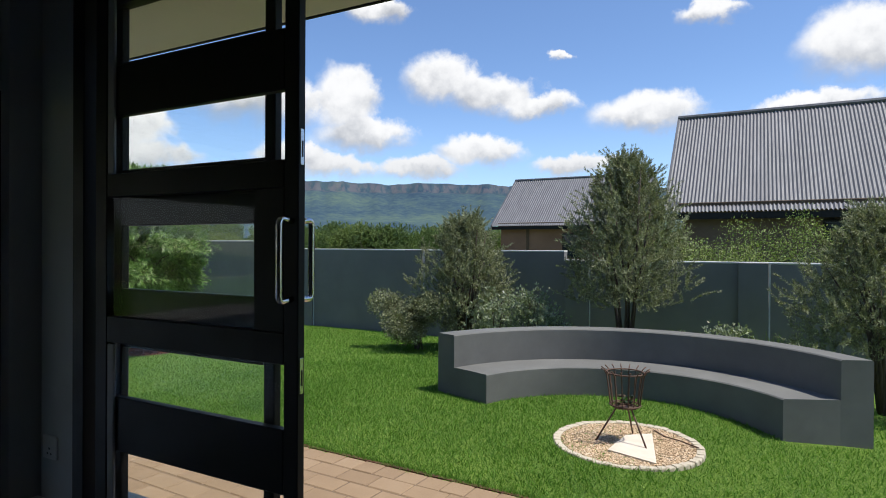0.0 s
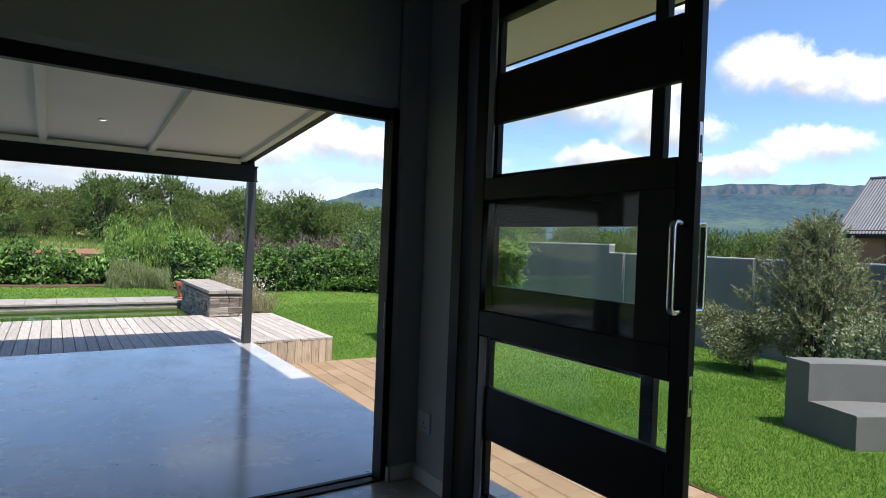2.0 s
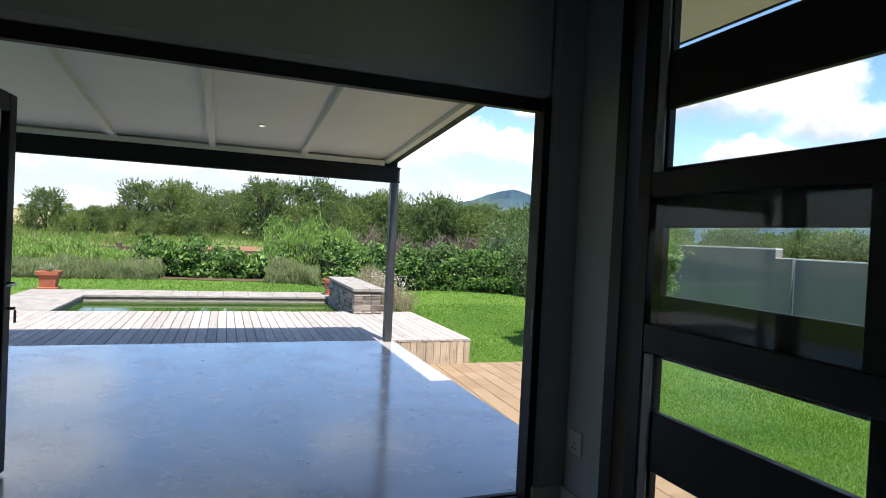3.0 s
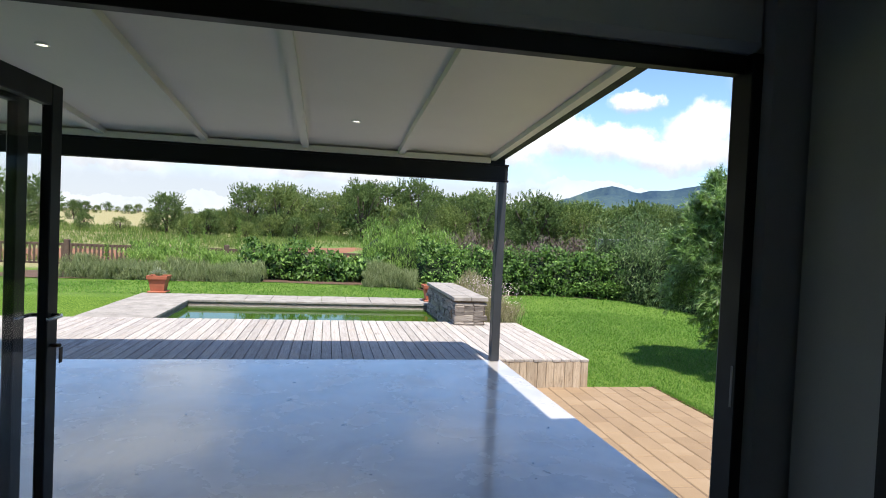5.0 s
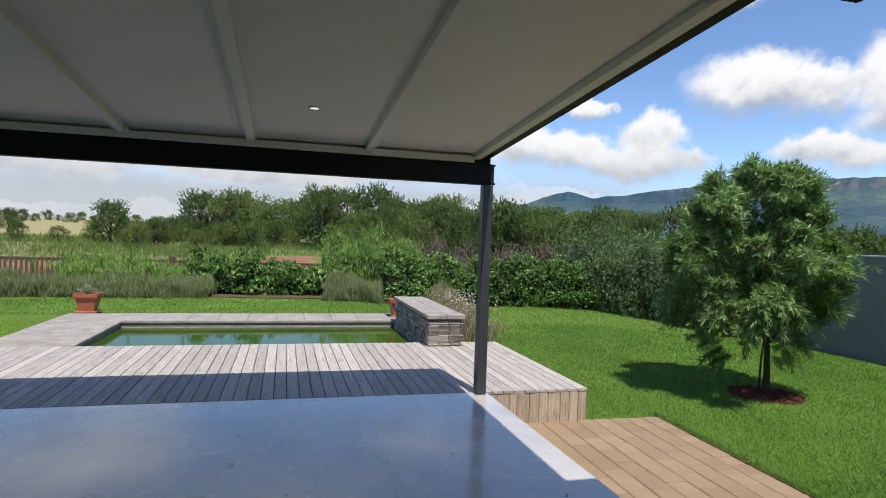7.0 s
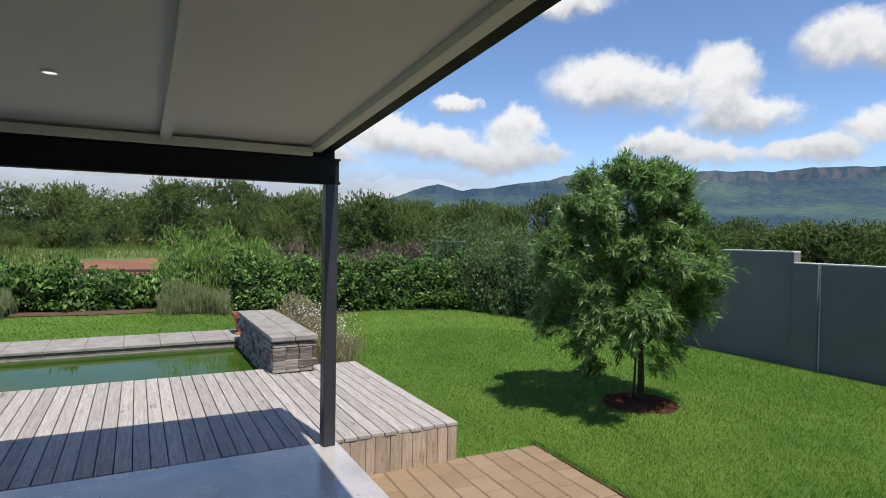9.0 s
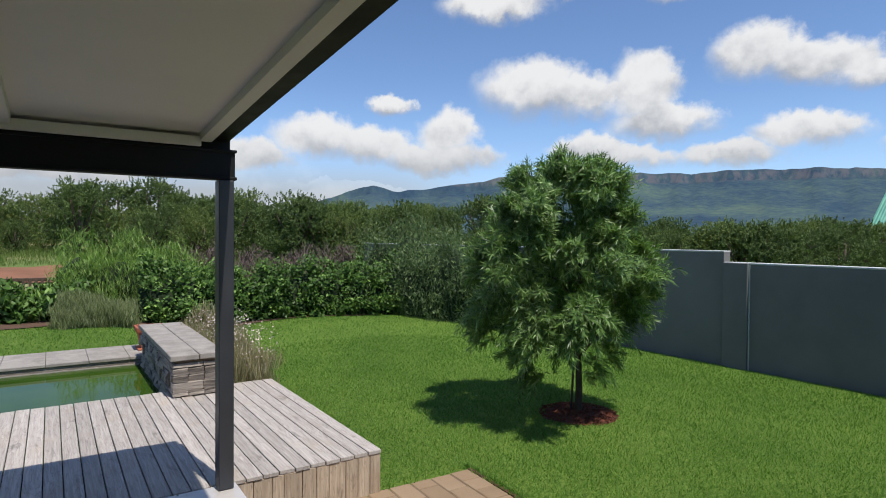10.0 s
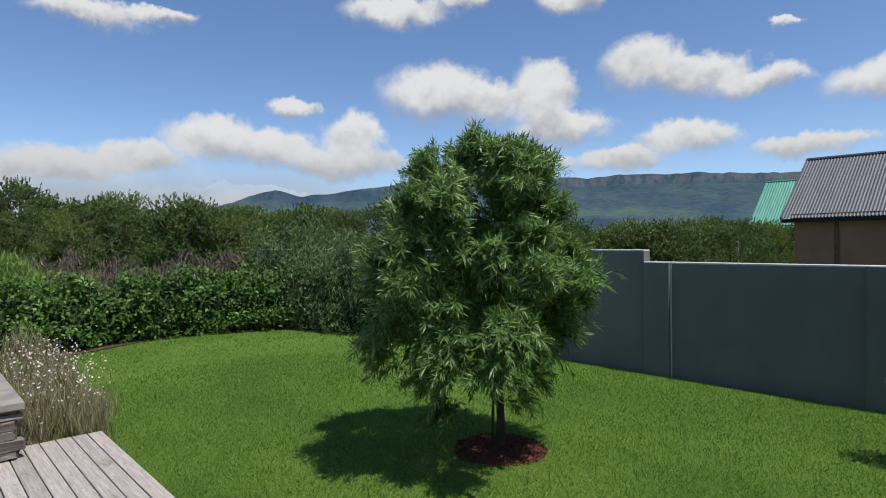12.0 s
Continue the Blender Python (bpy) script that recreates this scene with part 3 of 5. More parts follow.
single("wall_north", join(block((-2.925, 2.45, 0.0), (-2.525, 2.66, 3.04), 0.02), block((0.98, 2.45, 0.0), (5.2, 2.66, 3.04), 0.02), block((-2.52, 2.45, 2.665), (0.975, 2.66, 3.04), 0.01)), M_WALL, "charcoal painted plaster wall beside a glass sliding door", "wall", "structure")
single("wall_south", block((-3.14, -5.4, -0.02), (5.2, -5.205, 3.04)), M_WALL, "charcoal painted plaster wall of the room", "wall", "structure")
single("wall_east", block((5.205, -5.4, -0.02), (5.4, 2.66, 3.04)), M_WALL, "charcoal painted plaster wall of the room", "wall", "structure")
single("ceiling", block((-2.925, -5.2, 3.0), (5.2, 2.445, 3.035)), M_SOFFIT, "white painted plasterboard ceiling of the room", "ceiling", "structure")
single("baseboard", join(block((-2.928, 2.285, 0.0005), (-2.914, 2.448, 0.09), 0.004), block((-3.06, 2.268, 0.0005), (-2.914, 2.283, 0.09), 0.004), block((-2.912, 2.434, 0.0005), (-2.53, 2.449, 0.09), 0.004)), M_SKIRT, "low white painted skirting board along the wall", "baseboard", "structure")
roof = thing("house_roof", (0.0, -1.0, 2.70), "overhanging house roof with pale soffit and dark fascia", "roof", "", "structure")
part("soffit", join(block((-4.28, 2.665, 2.70), (6.0, 3.32, 2.73)), block((-4.28, -6.0, 2.70), (-3.145, 2.66, 2.73))), M_SOFFIT, roof, "pale soffit boards")
part("fascia", join(block((-4.31, 3.325, 2.695), (6.0, 3.35, 2.88), 0.006), block((-4.31, -6.0, 2.695), (-4.285, 3.32, 2.88), 0.006)), M_BEAM, roof, "dark fascia board")
part("roof_deck", join(block((-3.145, -5.405, 3.045), (5.405, 2.665, 3.10)), block((-4.28, 2.668, 2.765), (6.0, 3.32, 2.88)), block((-4.28, -6.0, 2.765), (-3.15, 2.66, 2.88))), M_ROOF, roof)


def door_leaf(name, x0, x1, y0, y1, z1, panes, stile, label, right_stile=None):
    """A sliding leaf: two stiles, wide rails and a pane in each opening."""
    leaf = thing(name, ((x0 + x1) / 2, (y0 + y1) / 2, 0.012), label, "door", "", "structure")
    rs = right_stile or stile
    part("stile", block((x0, y0, 0.012), (x0 + stile, y1, z1), 0.004), M_BLACK, leaf)
    part("stile", block((x1 - rs, y0, 0.012), (x1, y1, z1), 0.004), M_BLACK, leaf)
    zs = [0.012] + [z for pane in panes for z in pane] + [z1]
    for a, b in zip(zs[::2], zs[1::2]):
        part("rail", block((x0 + stile + 0.0005, y0 + 0.001, a), (x1 - rs - 0.0005, y1 - 0.001, b), 0.004), M_BLACK, leaf)
    ym = (y0 + y1) / 2
    for a, b in panes:
        ob = part("pane", block((x0 + stile - 0.004, ym - 0.003, a - 0.004), (x1 - rs + 0.004, ym + 0.003, b + 0.004)), M_GLASS, leaf)
        ob.visible_shadow = False
    return leaf


door_1 = door_leaf("door_1", -2.362, -1.121, 2.40, 2.44, 2.645, [(0.151, 0.456), (0.704, 0.948), (1.07, 1.617), (1.724, 1.986), (2.218, 2.494)], 0.085, "open black aluminium sliding door with broad glazed panels", 0.07)
part("lock_panel", block((-1.348, 2.4015, 1.0705), (-1.1915, 2.4385, 1.6165), 0.003), M_BLACK, door_1)
# Sunlight along the door's edge is put into these strips' paler grey.
for a, b in ((0.03, 0.945), (1.722, 2.63)):
    part("interlock_strip", block((-2.248, 2.386, a), (-2.203, 2.3995, b), 0.003), M_GREYMETAL, door_1, "interlock strip with its edge light in the pale grey")
door_2 = door_leaf("door_2", -2.325, -1.300, 2.465, 2.505, 2.645, [(0.139, 0.418), (0.664, 0.919), (1.193, 1.488), (1.751, 2.025), (2.256, 2.517)], 0.06, "black aluminium glazed door leaf parked behind another", 0.057)
for side, y0, y1 in ((-1, 2.40, 2.332), (1, 2.44, 2.508)):
    path = [(-1.150, y0, 1.20), (-1.150, (y0 + y1) / 2, 1.195)] + [(-1.150, y1 + side * 0.0 - side * 0.018 * (1 - math.sin(a)), 1.193 + 0.02 - 0.02 * math.cos(a)) for a in np.linspace(0.3, 1.57, 4)]
    path = path + [(x, y, 1.193 + 1.497 - z) for x, y, z in path[::-1]]
    part("handle", tube(path, 0.0125, 10), M_CHROME, door_1, "brushed steel pull handle", True)
for a, b in ((1.70, 1.835), (0.845, 0.98)):
    plate = part("lock_plate", block((-1.1225, 2.41, a), (-1.1185, 2.43, b), 0.001), M_CHROME, door_1, "steel lock plate")
    part("bolt_slot", block((-1.1187, 2.416, a + 0.03), (-1.1175, 2.424, b - 0.045)), M_BLACK, plate)
trim = thing("door_trim", (-0.7, 2.5, 0.0), "black aluminium door frame round the sliding opening", "door frame", "", "structure")
part("jamb", block((-2.52, 2.385, 0.001), (-2.43, 2.60, 2.66), 0.004), M_BLACK, trim)
part("jamb", block((0.91, 2.385, 0.001), (0.975, 2.60, 2.66), 0.004), M_BLACK, trim)
part("header", block((-2.429, 2.385, 2.648), (0.909, 2.60, 2.66), 0.002), M_BLACK, trim)
trim2 = thing("patio_door_trim", (-3.03, 0.8, 0.0), "black aluminium frame round the wide patio opening", "door frame", "", "structure")
part("jamb", block((-3.05, 2.236, 0.0065), (-2.942, 2.2805, 2.164), 0.004), M_BLACK, trim2)
part("jamb", block((-3.10, -0.654, 0.0065), (-2.99, -0.61, 2.164), 0.004), M_BLACK, trim2)
part("header", block((-3.03, -0.609, 2.095), (-2.975, 2.235, 2.164), 0.004), M_BLACK, trim2)
part("strike_plate", block((-2.968, 2.2335, 0.89), (-2.956, 2.2362, 1.04), 0.001), M_GREYMETAL, trim2, "worn steel strike plate")

plate = thing("wall_socket", (-2.815, 2.448, 0.305), "white plastic wall socket plate beside the door", "socket")
part("plate", block((-2.87, 2.438, 0.3), (-2.75, 2.4495, 0.42), 0.004), M_PLASTIC, plate)
part("switch", block((-2.82, 2.4345, 0.375), (-2.8, 2.438, 0.4), 0.002), M_PLASTIC, plate)
part("pin_hole", join(block((-2.815, 2.4365, 0.35), (-2.805, 2.4378, 0.36)), block((-2.83, 2.4365, 0.325), (-2.822, 2.4378, 0.333)), block((-2.798, 2.4365, 0.325), (-2.79, 2.4378, 0.333))), M_BLACK, plate)


def fold_leaf(name, a, b, label, handle):
    """A slim folding leaf standing between two plan points."""
    a, b = np.array(a, float), np.array(b, float)
    along = (b - a) / np.linalg.norm(b - a)
    m = Matrix.Translation((a[0], a[1], 0)) @ Matrix.Rotation(math.atan2(along[1], along[0]), 4, "Z")
    wide = float(np.linalg.norm(b - a))
    leaf = thing(name, (*((a + b) / 2), 0.015), label, "door", "", "structure")
    put_ = lambda nm, lo, hi, mat, bev=0.004: part(nm, moved(block(lo, hi, bev), m), mat, leaf)  # noqa: E731
    put_("stile", (0, -0.022, 0.015), (0.085, 0.022, 2.045), M_BLACK)
    put_("stile", (wide - 0.085, -0.022, 0.015), (wide, 0.022, 2.045), M_BLACK)
    put_("rail", (0.0855, -0.021, 0.015), (wide - 0.0855, 0.021, 0.11), M_BLACK)
    put_("rail", (0.0855, -0.021, 1.95), (wide - 0.0855, 0.021, 2.045), M_BLACK)
    pane = put_("pane", (0.081, -0.003, 0.106), (wide - 0.081, 0.003, 1.954), M_GLASS, 0)
    pane.visible_shadow = False
    if handle:
        put_("lock_strip", (wide + 0.0003, -0.011, 0.80), (wide + 0.0025, 0.011, 1.20), M_CHROME, 0.001)
        for s in (-1, 1):
            bar = [(wide - 0.045, s * 0.022, 1.04), (wide - 0.045, s * 0.06, 1.04), (wide - 0.06, s * 0.065, 1.04), (wide - 0.16, s * 0.065, 1.04)]
            part("handle", moved(tube(bar, 0.009, 8), m), M_CHROME, leaf, "steel lever handle", True)
        key = part("key", moved(join(block((wide - 0.055, -0.06, 0.90), (wide - 0.035, -0.0225, 0.915), 0.003), block((wide - 0.058, -0.064, 0.83), (wide - 0.032, -0.058, 0.90), 0.004)), m), M_RUST, leaf, "dangling door keys")
    return leaf


fold_leaf("door_3", (-3.10, -0.485), (-3.99, -0.415), "open black folding glass door with keys in the lock", True)
fold_leaf("door_4", (-3.10, -0.585), (-3.96, -0.535), "black folding glass door folded against another", False)

# ---- covered patio ----
PX, PY = -7.745, 2.76                      # corner post
SLOPE = 0.0765


def ceil_z(x):
    return 2.39 + SLOPE * (x - PX)


pergola = thing("patio_roof", (PX, -0.9, 0.0), "dark steel patio canopy with white boarded ceiling and posts", "patio roof", "", "structure")
part("post", block((PX - 0.055, PY - 0.05, -0.003), (PX + 0.055, PY + 0.05, 2.098), 0.006), M_STEEL, pergola)
part("post", block((PX - 0.055, -4.65, -0.003), (PX + 0.055, -4.55, 2.098), 0.006), M_STEEL, pergola)
beam = part("front_beam", join(block((PX - 0.05, -4.72, 2.10), (PX + 0.05, 2.83, 2.122), 0.004), block((PX - 0.05, -4.72, 2.285), (PX + 0.05, 2.83, 2.305), 0.004), block((PX - 0.012, -4.72, 2.123), (PX + 0.035, 2.82, 2.284))), M_BEAM, pergola)


def sloping(x0, x1, y0, y1, d0, d1):
    """A flat bar that follows the ceiling's slope, d0 to d1 from its surface."""
    v = np.array([(x, y, ceil_z(x) + d) for x in (x0, x1) for y in (y0, y1) for d in (d0, d1)])
    return v, [(0, 1, 3, 2), (4, 6, 7, 5), (0, 4, 5, 1), (2, 3, 7, 6), (0, 2, 6, 4), (1, 5, 7, 3)]


part("ceiling_board", sloping(PX - 0.05, -3.16, -4.70, 2.665, 0.0, 0.014), M_CEIL, pergola)
for y in (1.555, 0.505, -0.53, -1.52, -2.55, -3.58):
    part("rafter", sloping(PX + 0.05, -3.16, y - 0.035, y + 0.035, -0.058, -0.0005), M_CEIL, pergola)
part("edge_board", sloping(PX + 0.05, -3.16, 2.59, 2.664, -0.05, -0.0005), M_CEIL, pergola)
part("ledge", block((PX + 0.051, -4.70, 2.308), (PX + 0.085, 2.595, 2.372), 0.004), M_CEIL, pergola)
part("side_beam", sloping(PX - 0.06, -3.16, 2.668, 2.80, -0.012, 0.085), M_BEAM, pergola)
part("side_beam", sloping(PX - 0.06, -3.16, -4.80, -4.705, -0.012, 0.085), M_BEAM, pergola)
part("roof_sheet", sloping(PX - 0.07, -3.16, -4.82, 2.81, 0.087, 0.098), M_ROOF, pergola)
part("front_cap", block((PX - 0.075, -4.82, 2.306), (PX - 0.052, 2.81, 2.475), 0.003), M_BEAM, pergola)


def downlight(x, y):
    z = ceil_z(x)
    lamp = thing("downlight", (x, y, z - 0.012), "small recessed round downlight in the patio ceiling", "downlight", "patio downlights")
    part("trim_ring", lathe([(0.030, z - 0.006), (0.034, z - 0.011), (0.044, z - 0.009), (0.046, z + 0.004)], 24, (x, y)), M_RING, lamp, "", True)
    part("lens", lathe([(0.0, z - 0.006), (0.031, z - 0.0065)], 24, (x, y)), M_LAMP, lamp)


for at_ in ((-6.60, 1.0), (-5.32, -1.06)):
    downlight(*at_)

# ---- deck, pool and stone wall ----
DECK_X0, DECK_X1, DECK_Y = -10.68, -7.815, 4.01
deck = thing("deck", (-9.25, 0.0, -0.36), "weathered grey timber deck of long boards beside the patio", "deck")
# Solid fill in the near-black shade colour keeps the board gaps dark.
part("joist_frame", join(block((DECK_X0 + 0.05, -6.0, -0.75), (DECK_X1 - 0.03, DECK_Y - 0.06, -0.034))), M_CORE, deck, "solid near-black fill standing for the shade below the boards")
PITCH = 0.1205
nboard = int((DECK_Y + 6.1) / PITCH)
bl = block((-(DECK_X1 - DECK_X0) / 2, -0.0565, -0.032), ((DECK_X1 - DECK_X0) / 2, 0.0565, 0.0), 0.004)
board_mesh = mesh_of("board", bl, M_DECK)
for i in range(nboard):
    jog = random.uniform(-0.006, 0.006)
    piece("board", board_mesh, deck, ((DECK_X0 + DECK_X1) / 2 + jog, DECK_Y - 0.06 - i * PITCH, -0.004 + random.uniform(-0.0015, 0.0015)))
y = FLOOR_EDGE + 0.02
while y < DECK_Y - 0.06:
    wid = random.choice((0.085, 0.105, 0.11, 0.14))
    wid = min(wid, DECK_Y - 0.004 - y)
    part("fascia_board", block((DECK_X1 - 0.025, y, -0.362 - random.uniform(0, 0.004)), (DECK_X1 - 0.003 + random.uniform(-0.002, 0.002), y + wid - 0.004, -0.038), 0.003), M_SKIRTBOARD, deck)
    y += wid
part("side_skirt", block((DECK_X0 + 0.01, DECK_Y - 0.05, -0.45), (DECK_X1 - 0.03, DECK_Y - 0.028, -0.038), 0.003), M_SKIRTBOARD, deck)

POOL_Y0, POOL_Y1, POOL_X0 = -1.80, 2.83, -13.05
water = single("water", block((POOL_X0 + 0.002, POOL_Y0 + 0.002, -1.0), (DECK_X0 + 0.045, POOL_Y1 + 0.02, -0.13)), M_WATER, "still green pool water", "water", "structure")
pool = thing("pool_surround", (-12.0, 0.5, -0.3), "grey cement pool coping with a dark waterline wall", "pool", "", "structure")
part("basin_wall", join(block((POOL_X0 - 0.2, -3.0, -1.05), (POOL_X0, 3.0, -0.052)), block((POOL_X0 + 0.0005, POOL_Y0 - 0.2, -1.05), (DECK_X0 - 0.001, POOL_Y0, -0.052)), block((POOL_X0 - 0.2, POOL_Y0 - 1.2, -1.05), (DECK_X0 - 0.001, POOL_Y0 - 0.201, -0.053))), M_STONE, pool)
part("water_line", join(block((POOL_X0 + 0.0006, POOL_Y0 + 0.0006, -0.155), (POOL_X0 + 0.012, POOL_Y1, -0.115), 0.002)), M_CAP, pool, "pale tile line above the water")
slab_far = [(-14.05, y0, min(y0 + 0.5, 3.0)) for y0 in np.arange(-1.79, 3.0, 0.5)]
for x0, y0, y1 in slab_far:
    part("coping_slab", block((x0, y0 + 0.002, -0.05), (POOL_X0 + 0.02, y1 - 0.002, -0.006 + random.uniform(-0.003, 0.003)), 0.006), M_CAP, pool)
for k, x0 in enumerate(np.arange(-14.05, DECK_X0 - 0.1, 0.482)):
    part("coping_slab", block((x0 + 0.002, -2.90, -0.05), (min(x0 + 0.482, DECK_X0 - 0.004) - 0.002, POOL_Y0 + 0.015, -0.006 + random.uniform(-0.003, 0.003)), 0.006), M_CAP, pool)

SX0, SX1, SY0, SY1, SZ = -12.95, -10.32, 2.845, 3.37, 0.455
swall = thing("stone_wall", ((SX0 + SX1) / 2, (SY0 + SY1) / 2, 0.0), "low dry-stacked slate wall with flat stone capping by the pool", "stone wall")
part("mortar_core", block((SX0 + 0.03, SY0 + 0.03, -0.9), (SX1 - 0.03, SY1 - 0.03, SZ - 0.066)), M_JOINT, swall, "recessed dark mortar")


def rough_stone(l, d, h, seed):
    """A split slate block with uneven faces."""
    r = np.random.default_rng(seed)
    v, f = block((-l / 2, -d / 2, 0), (l / 2, d / 2, h), 0.007)
    return v + r.normal(0, 0.008, v.shape) * (1, 1, 0.6), f


stone_kinds = {}
for tall in (0.05, 0.075, 0.105):
    for long in (0.17, 0.24, 0.31):
        stone_kinds[tall, long] = mesh_of("stone", rough_stone(long - 0.007, 0.09, tall - 0.007, int(tall * 1e4 + long * 100)), M_STONE)
z = -0.14
while z < SZ - 0.09:
    tall = random.choice((0.05, 0.075, 0.105))
    if z + tall > SZ - 0.066:
        tall = 0.05
    for side, y in ((math.pi, SY0 + 0.045), (0.0, SY1 - 0.045)):
        x = SX1 - 0.1
        while x > SX0 + 0.1:
            long = random.choice((0.17, 0.24, 0.31))
            piece("stone", stone_kinds[tall, long], swall, (x - long / 2, y + random.uniform(-0.008, 0.008), z), side)
            x -= long
    y = SY0 + 0.005
    if z > -0.03:
        for long in random.choice(((0.31, 0.24), (0.24, 0.31), (0.17, 0.17, 0.17))):
            piece("stone", stone_kinds[tall, long], swall, (SX1 - 0.045 + random.uniform(-0.008, 0.008), y + long / 2 - 0.01, z), math.pi / 2)
            y += long - 0.008
    z += tall
for k, x0 in enumerate(np.arange(SX0 - 0.02, SX1, 0.605)):
    for y0, y1 in ((SY0 - 0.03, (SY0 + SY1) / 2), ((SY0 + SY1) / 2, SY1 + 0.02)):
        part("cap_stone", block((x0 + 0.003, y0 + 0.003, SZ - 0.062), (min(x0 + 0.605, SX1 + 0.025) - 0.003, y1 - 0.003, SZ + random.uniform(-0.003, 0.003)), 0.007), M_CAP, swall)


def flower_pot(x, y, z0, full):
    """A square tapered clay pot on its tray, with a small grey plant."""
    pot = thing("flower_pot", (x, y, z0), "square terracotta pot with a small grey-leaved plant" if full else "square terracotta pot at the end of the stone wall", "flower pot", "terracotta pots")

    def ring(h, r):
        return [(x - r, y - r, z0 + h), (x + r, y - r, z0 + h), (x + r, y + r, z0 + h), (x - r, y + r, z0 + h)]
    rings = [(0.03, 0.125), (0.27, 0.165), (0.27, 0.19), (0.285, 0.195), (0.345, 0.2), (0.35, 0.19), (0.345, 0.168), (0.30, 0.165)]
    v = np.array([p for h, r in rings for p in ring(h, r)])
    f = [(0, 3, 2, 1)] + [(i * 4 + j, i * 4 + (j + 1) % 4, (i + 1) * 4 + (j + 1) % 4, (i + 1) * 4 + j) for i in range(len(rings) - 1) for j in range(4)] + [tuple(28 + j for j in range(4))]
    part("pot_body", (v, f), M_TERRA, pot)
    part("tray", block((x - 0.18, y - 0.18, z0 + 0.001), (x + 0.18, y + 0.18, z0 + 0.029), 0.008), M_TERRA, pot)
    part("soil", block((x - 0.16, y - 0.16, z0 + 0.302), (x + 0.16, y + 0.16, z0 + 0.325), 0.008), M_SOIL, pot)
    if full:
        n = 420
        t = spin(n) * (1, 1, 0.6) + (0, 0, 0.75)
        t /= np.linalg.norm(t, axis=1, keepdims=True)
        c = np.array((x, y, z0 + 0.33)) + t * rng.uniform(0.03, 0.17, (n, 1))
        v, q = quads(c, t, across(t), rng.uniform(0.04, 0.09, n), 0.014)
        leaf_part("plant", v, q, M_SILVER, pot, "small grey-green succulent")


flower_pot(-14.2, -2.63, -0.006, True)
flower_pot(-13.62, 3.04, -0.006, False)
part("coping_slab", block((-14.05, 3.002, -0.05), (-13.2, 3.45, -0.006), 0.006), M_CAP, pool)

# ---- paving beside patio and front door ----
paving = thing("pavement", (-3.0, 3.9, -0.42), "buff clay brick paving in running bond with a header edge", "pavement", "", "structure")
PAVE_X0, PAVE_X1, PAVE_Y1, PAVE_Z, PAVE_TURN = -7.81, 2.4, 4.88, -0.352, -0.041


def pave_edge(x):
    """The paving's far edge, which runs in slightly towards the house."""
    return PAVE_Y1 + np.tan(PAVE_TURN) * (np.asarray(x, float) - PAVE_X0)


def paved(u, v):
    """A place on the paving: u along its far edge, v in from it."""
    return PAVE_X0 + u * math.cos(PAVE_TURN) + v * math.sin(PAVE_TURN), PAVE_Y1 + u * math.sin(PAVE_TURN) - v * math.cos(PAVE_TURN)


part("sand_bed", prism([(PAVE_X0 + 0.01, FLOOR_EDGE + 0.001), (PAVE_X1, FLOOR_EDGE + 0.001), (PAVE_X1, float(pave_edge(PAVE_X1)) - 0.01), (PAVE_X0 + 0.01, PAVE_Y1 - 0.01)], -0.45, PAVE_Z - 0.006), M_JOINT, paving)
full_paver = mesh_of("paver", block((-0.1465, -0.0955, -0.06), (0.1465, 0.0955, 0.0), 0.007), M_PAVER)
edge_paver = mesh_of("paver", block((-0.0965, -0.094, -0.06), (0.0965, 0.094, 0.0), 0.006), M_PAVER)
half_paver = mesh_of("paver", block((-0.0715, -0.0955, -0.06), (0.0715, 0.0955, 0.0), 0.007), M_PAVER)
PAVE_LONG = PAVE_X1 - PAVE_X0
for k in range(int(PAVE_LONG / 0.2)):
    x, y = paved(0.1 + k * 0.2, 0.095)
    piece("paver", edge_paver, paving, (x, y, PAVE_Z + random.uniform(-0.003, 0.003)), PAVE_TURN + random.uniform(-0.008, 0.008))
for row in range(10):
    u = 0.075 if row % 2 else 0.15
    while u < PAVE_LONG - 0.15:
        x, y = paved(u, 0.292 + row * 0.2)
        half = row % 2 and u < 0.1
        if y > FLOOR_EDGE - 0.06:
            piece("paver", half_paver if half else full_paver, paving, (x + random.uniform(-0.002, 0.002), y + random.uniform(-0.002, 0.002), PAVE_Z + random.uniform(-0.0025, 0.0025)), PAVE_TURN + random.uniform(-0.006, 0.006))
        u += 0.225 if half else 0.3

# ---- boundary wall ----
WY = 11.79
garden_wall = thing("boundary_wall", (-4.0, WY + 0.1, -0.8), "tall grey plastered boundary wall stepping down with the slope", "boundary wall", "", "structure")
for x0, x1, top in ((-24.0, -9.52, 1.535), (-9.52, -2.87, 1.335), (-2.87, 6.5, 1.165)):
    part("wall_panel", block((x0 + 0.001, WY, -1.4), (x1 - 0.001, WY + 0.2, top - 0.03)), M_GARDENWALL, garden_wall)
    part("wall_coping", block((x0 + 0.001, WY - 0.004, top - 0.0295), (x1 - 0.001, WY + 0.21, top), 0.006), M_COPING, garden_wall)
for x, top in ((-9.27, 1.33), (-14.2, 1.53), (-6.2, 1.33), (-2.60, 1.16), (0.36, 1.16), (3.6, 1.16)):
    part("pier", block((x - 0.24, WY - 0.055, -1.4), (x + 0.21, WY - 0.0005, top - 0.004), 0.008), M_GARDENWALL, garden_wall)
    part("movement_joint", block((x + 0.2105, WY - 0.012, -1.0), (x + 0.234, WY - 0.0006, top - 0.03), 0.002), M_COPING, garden_wall, "pale sealed movement joint")

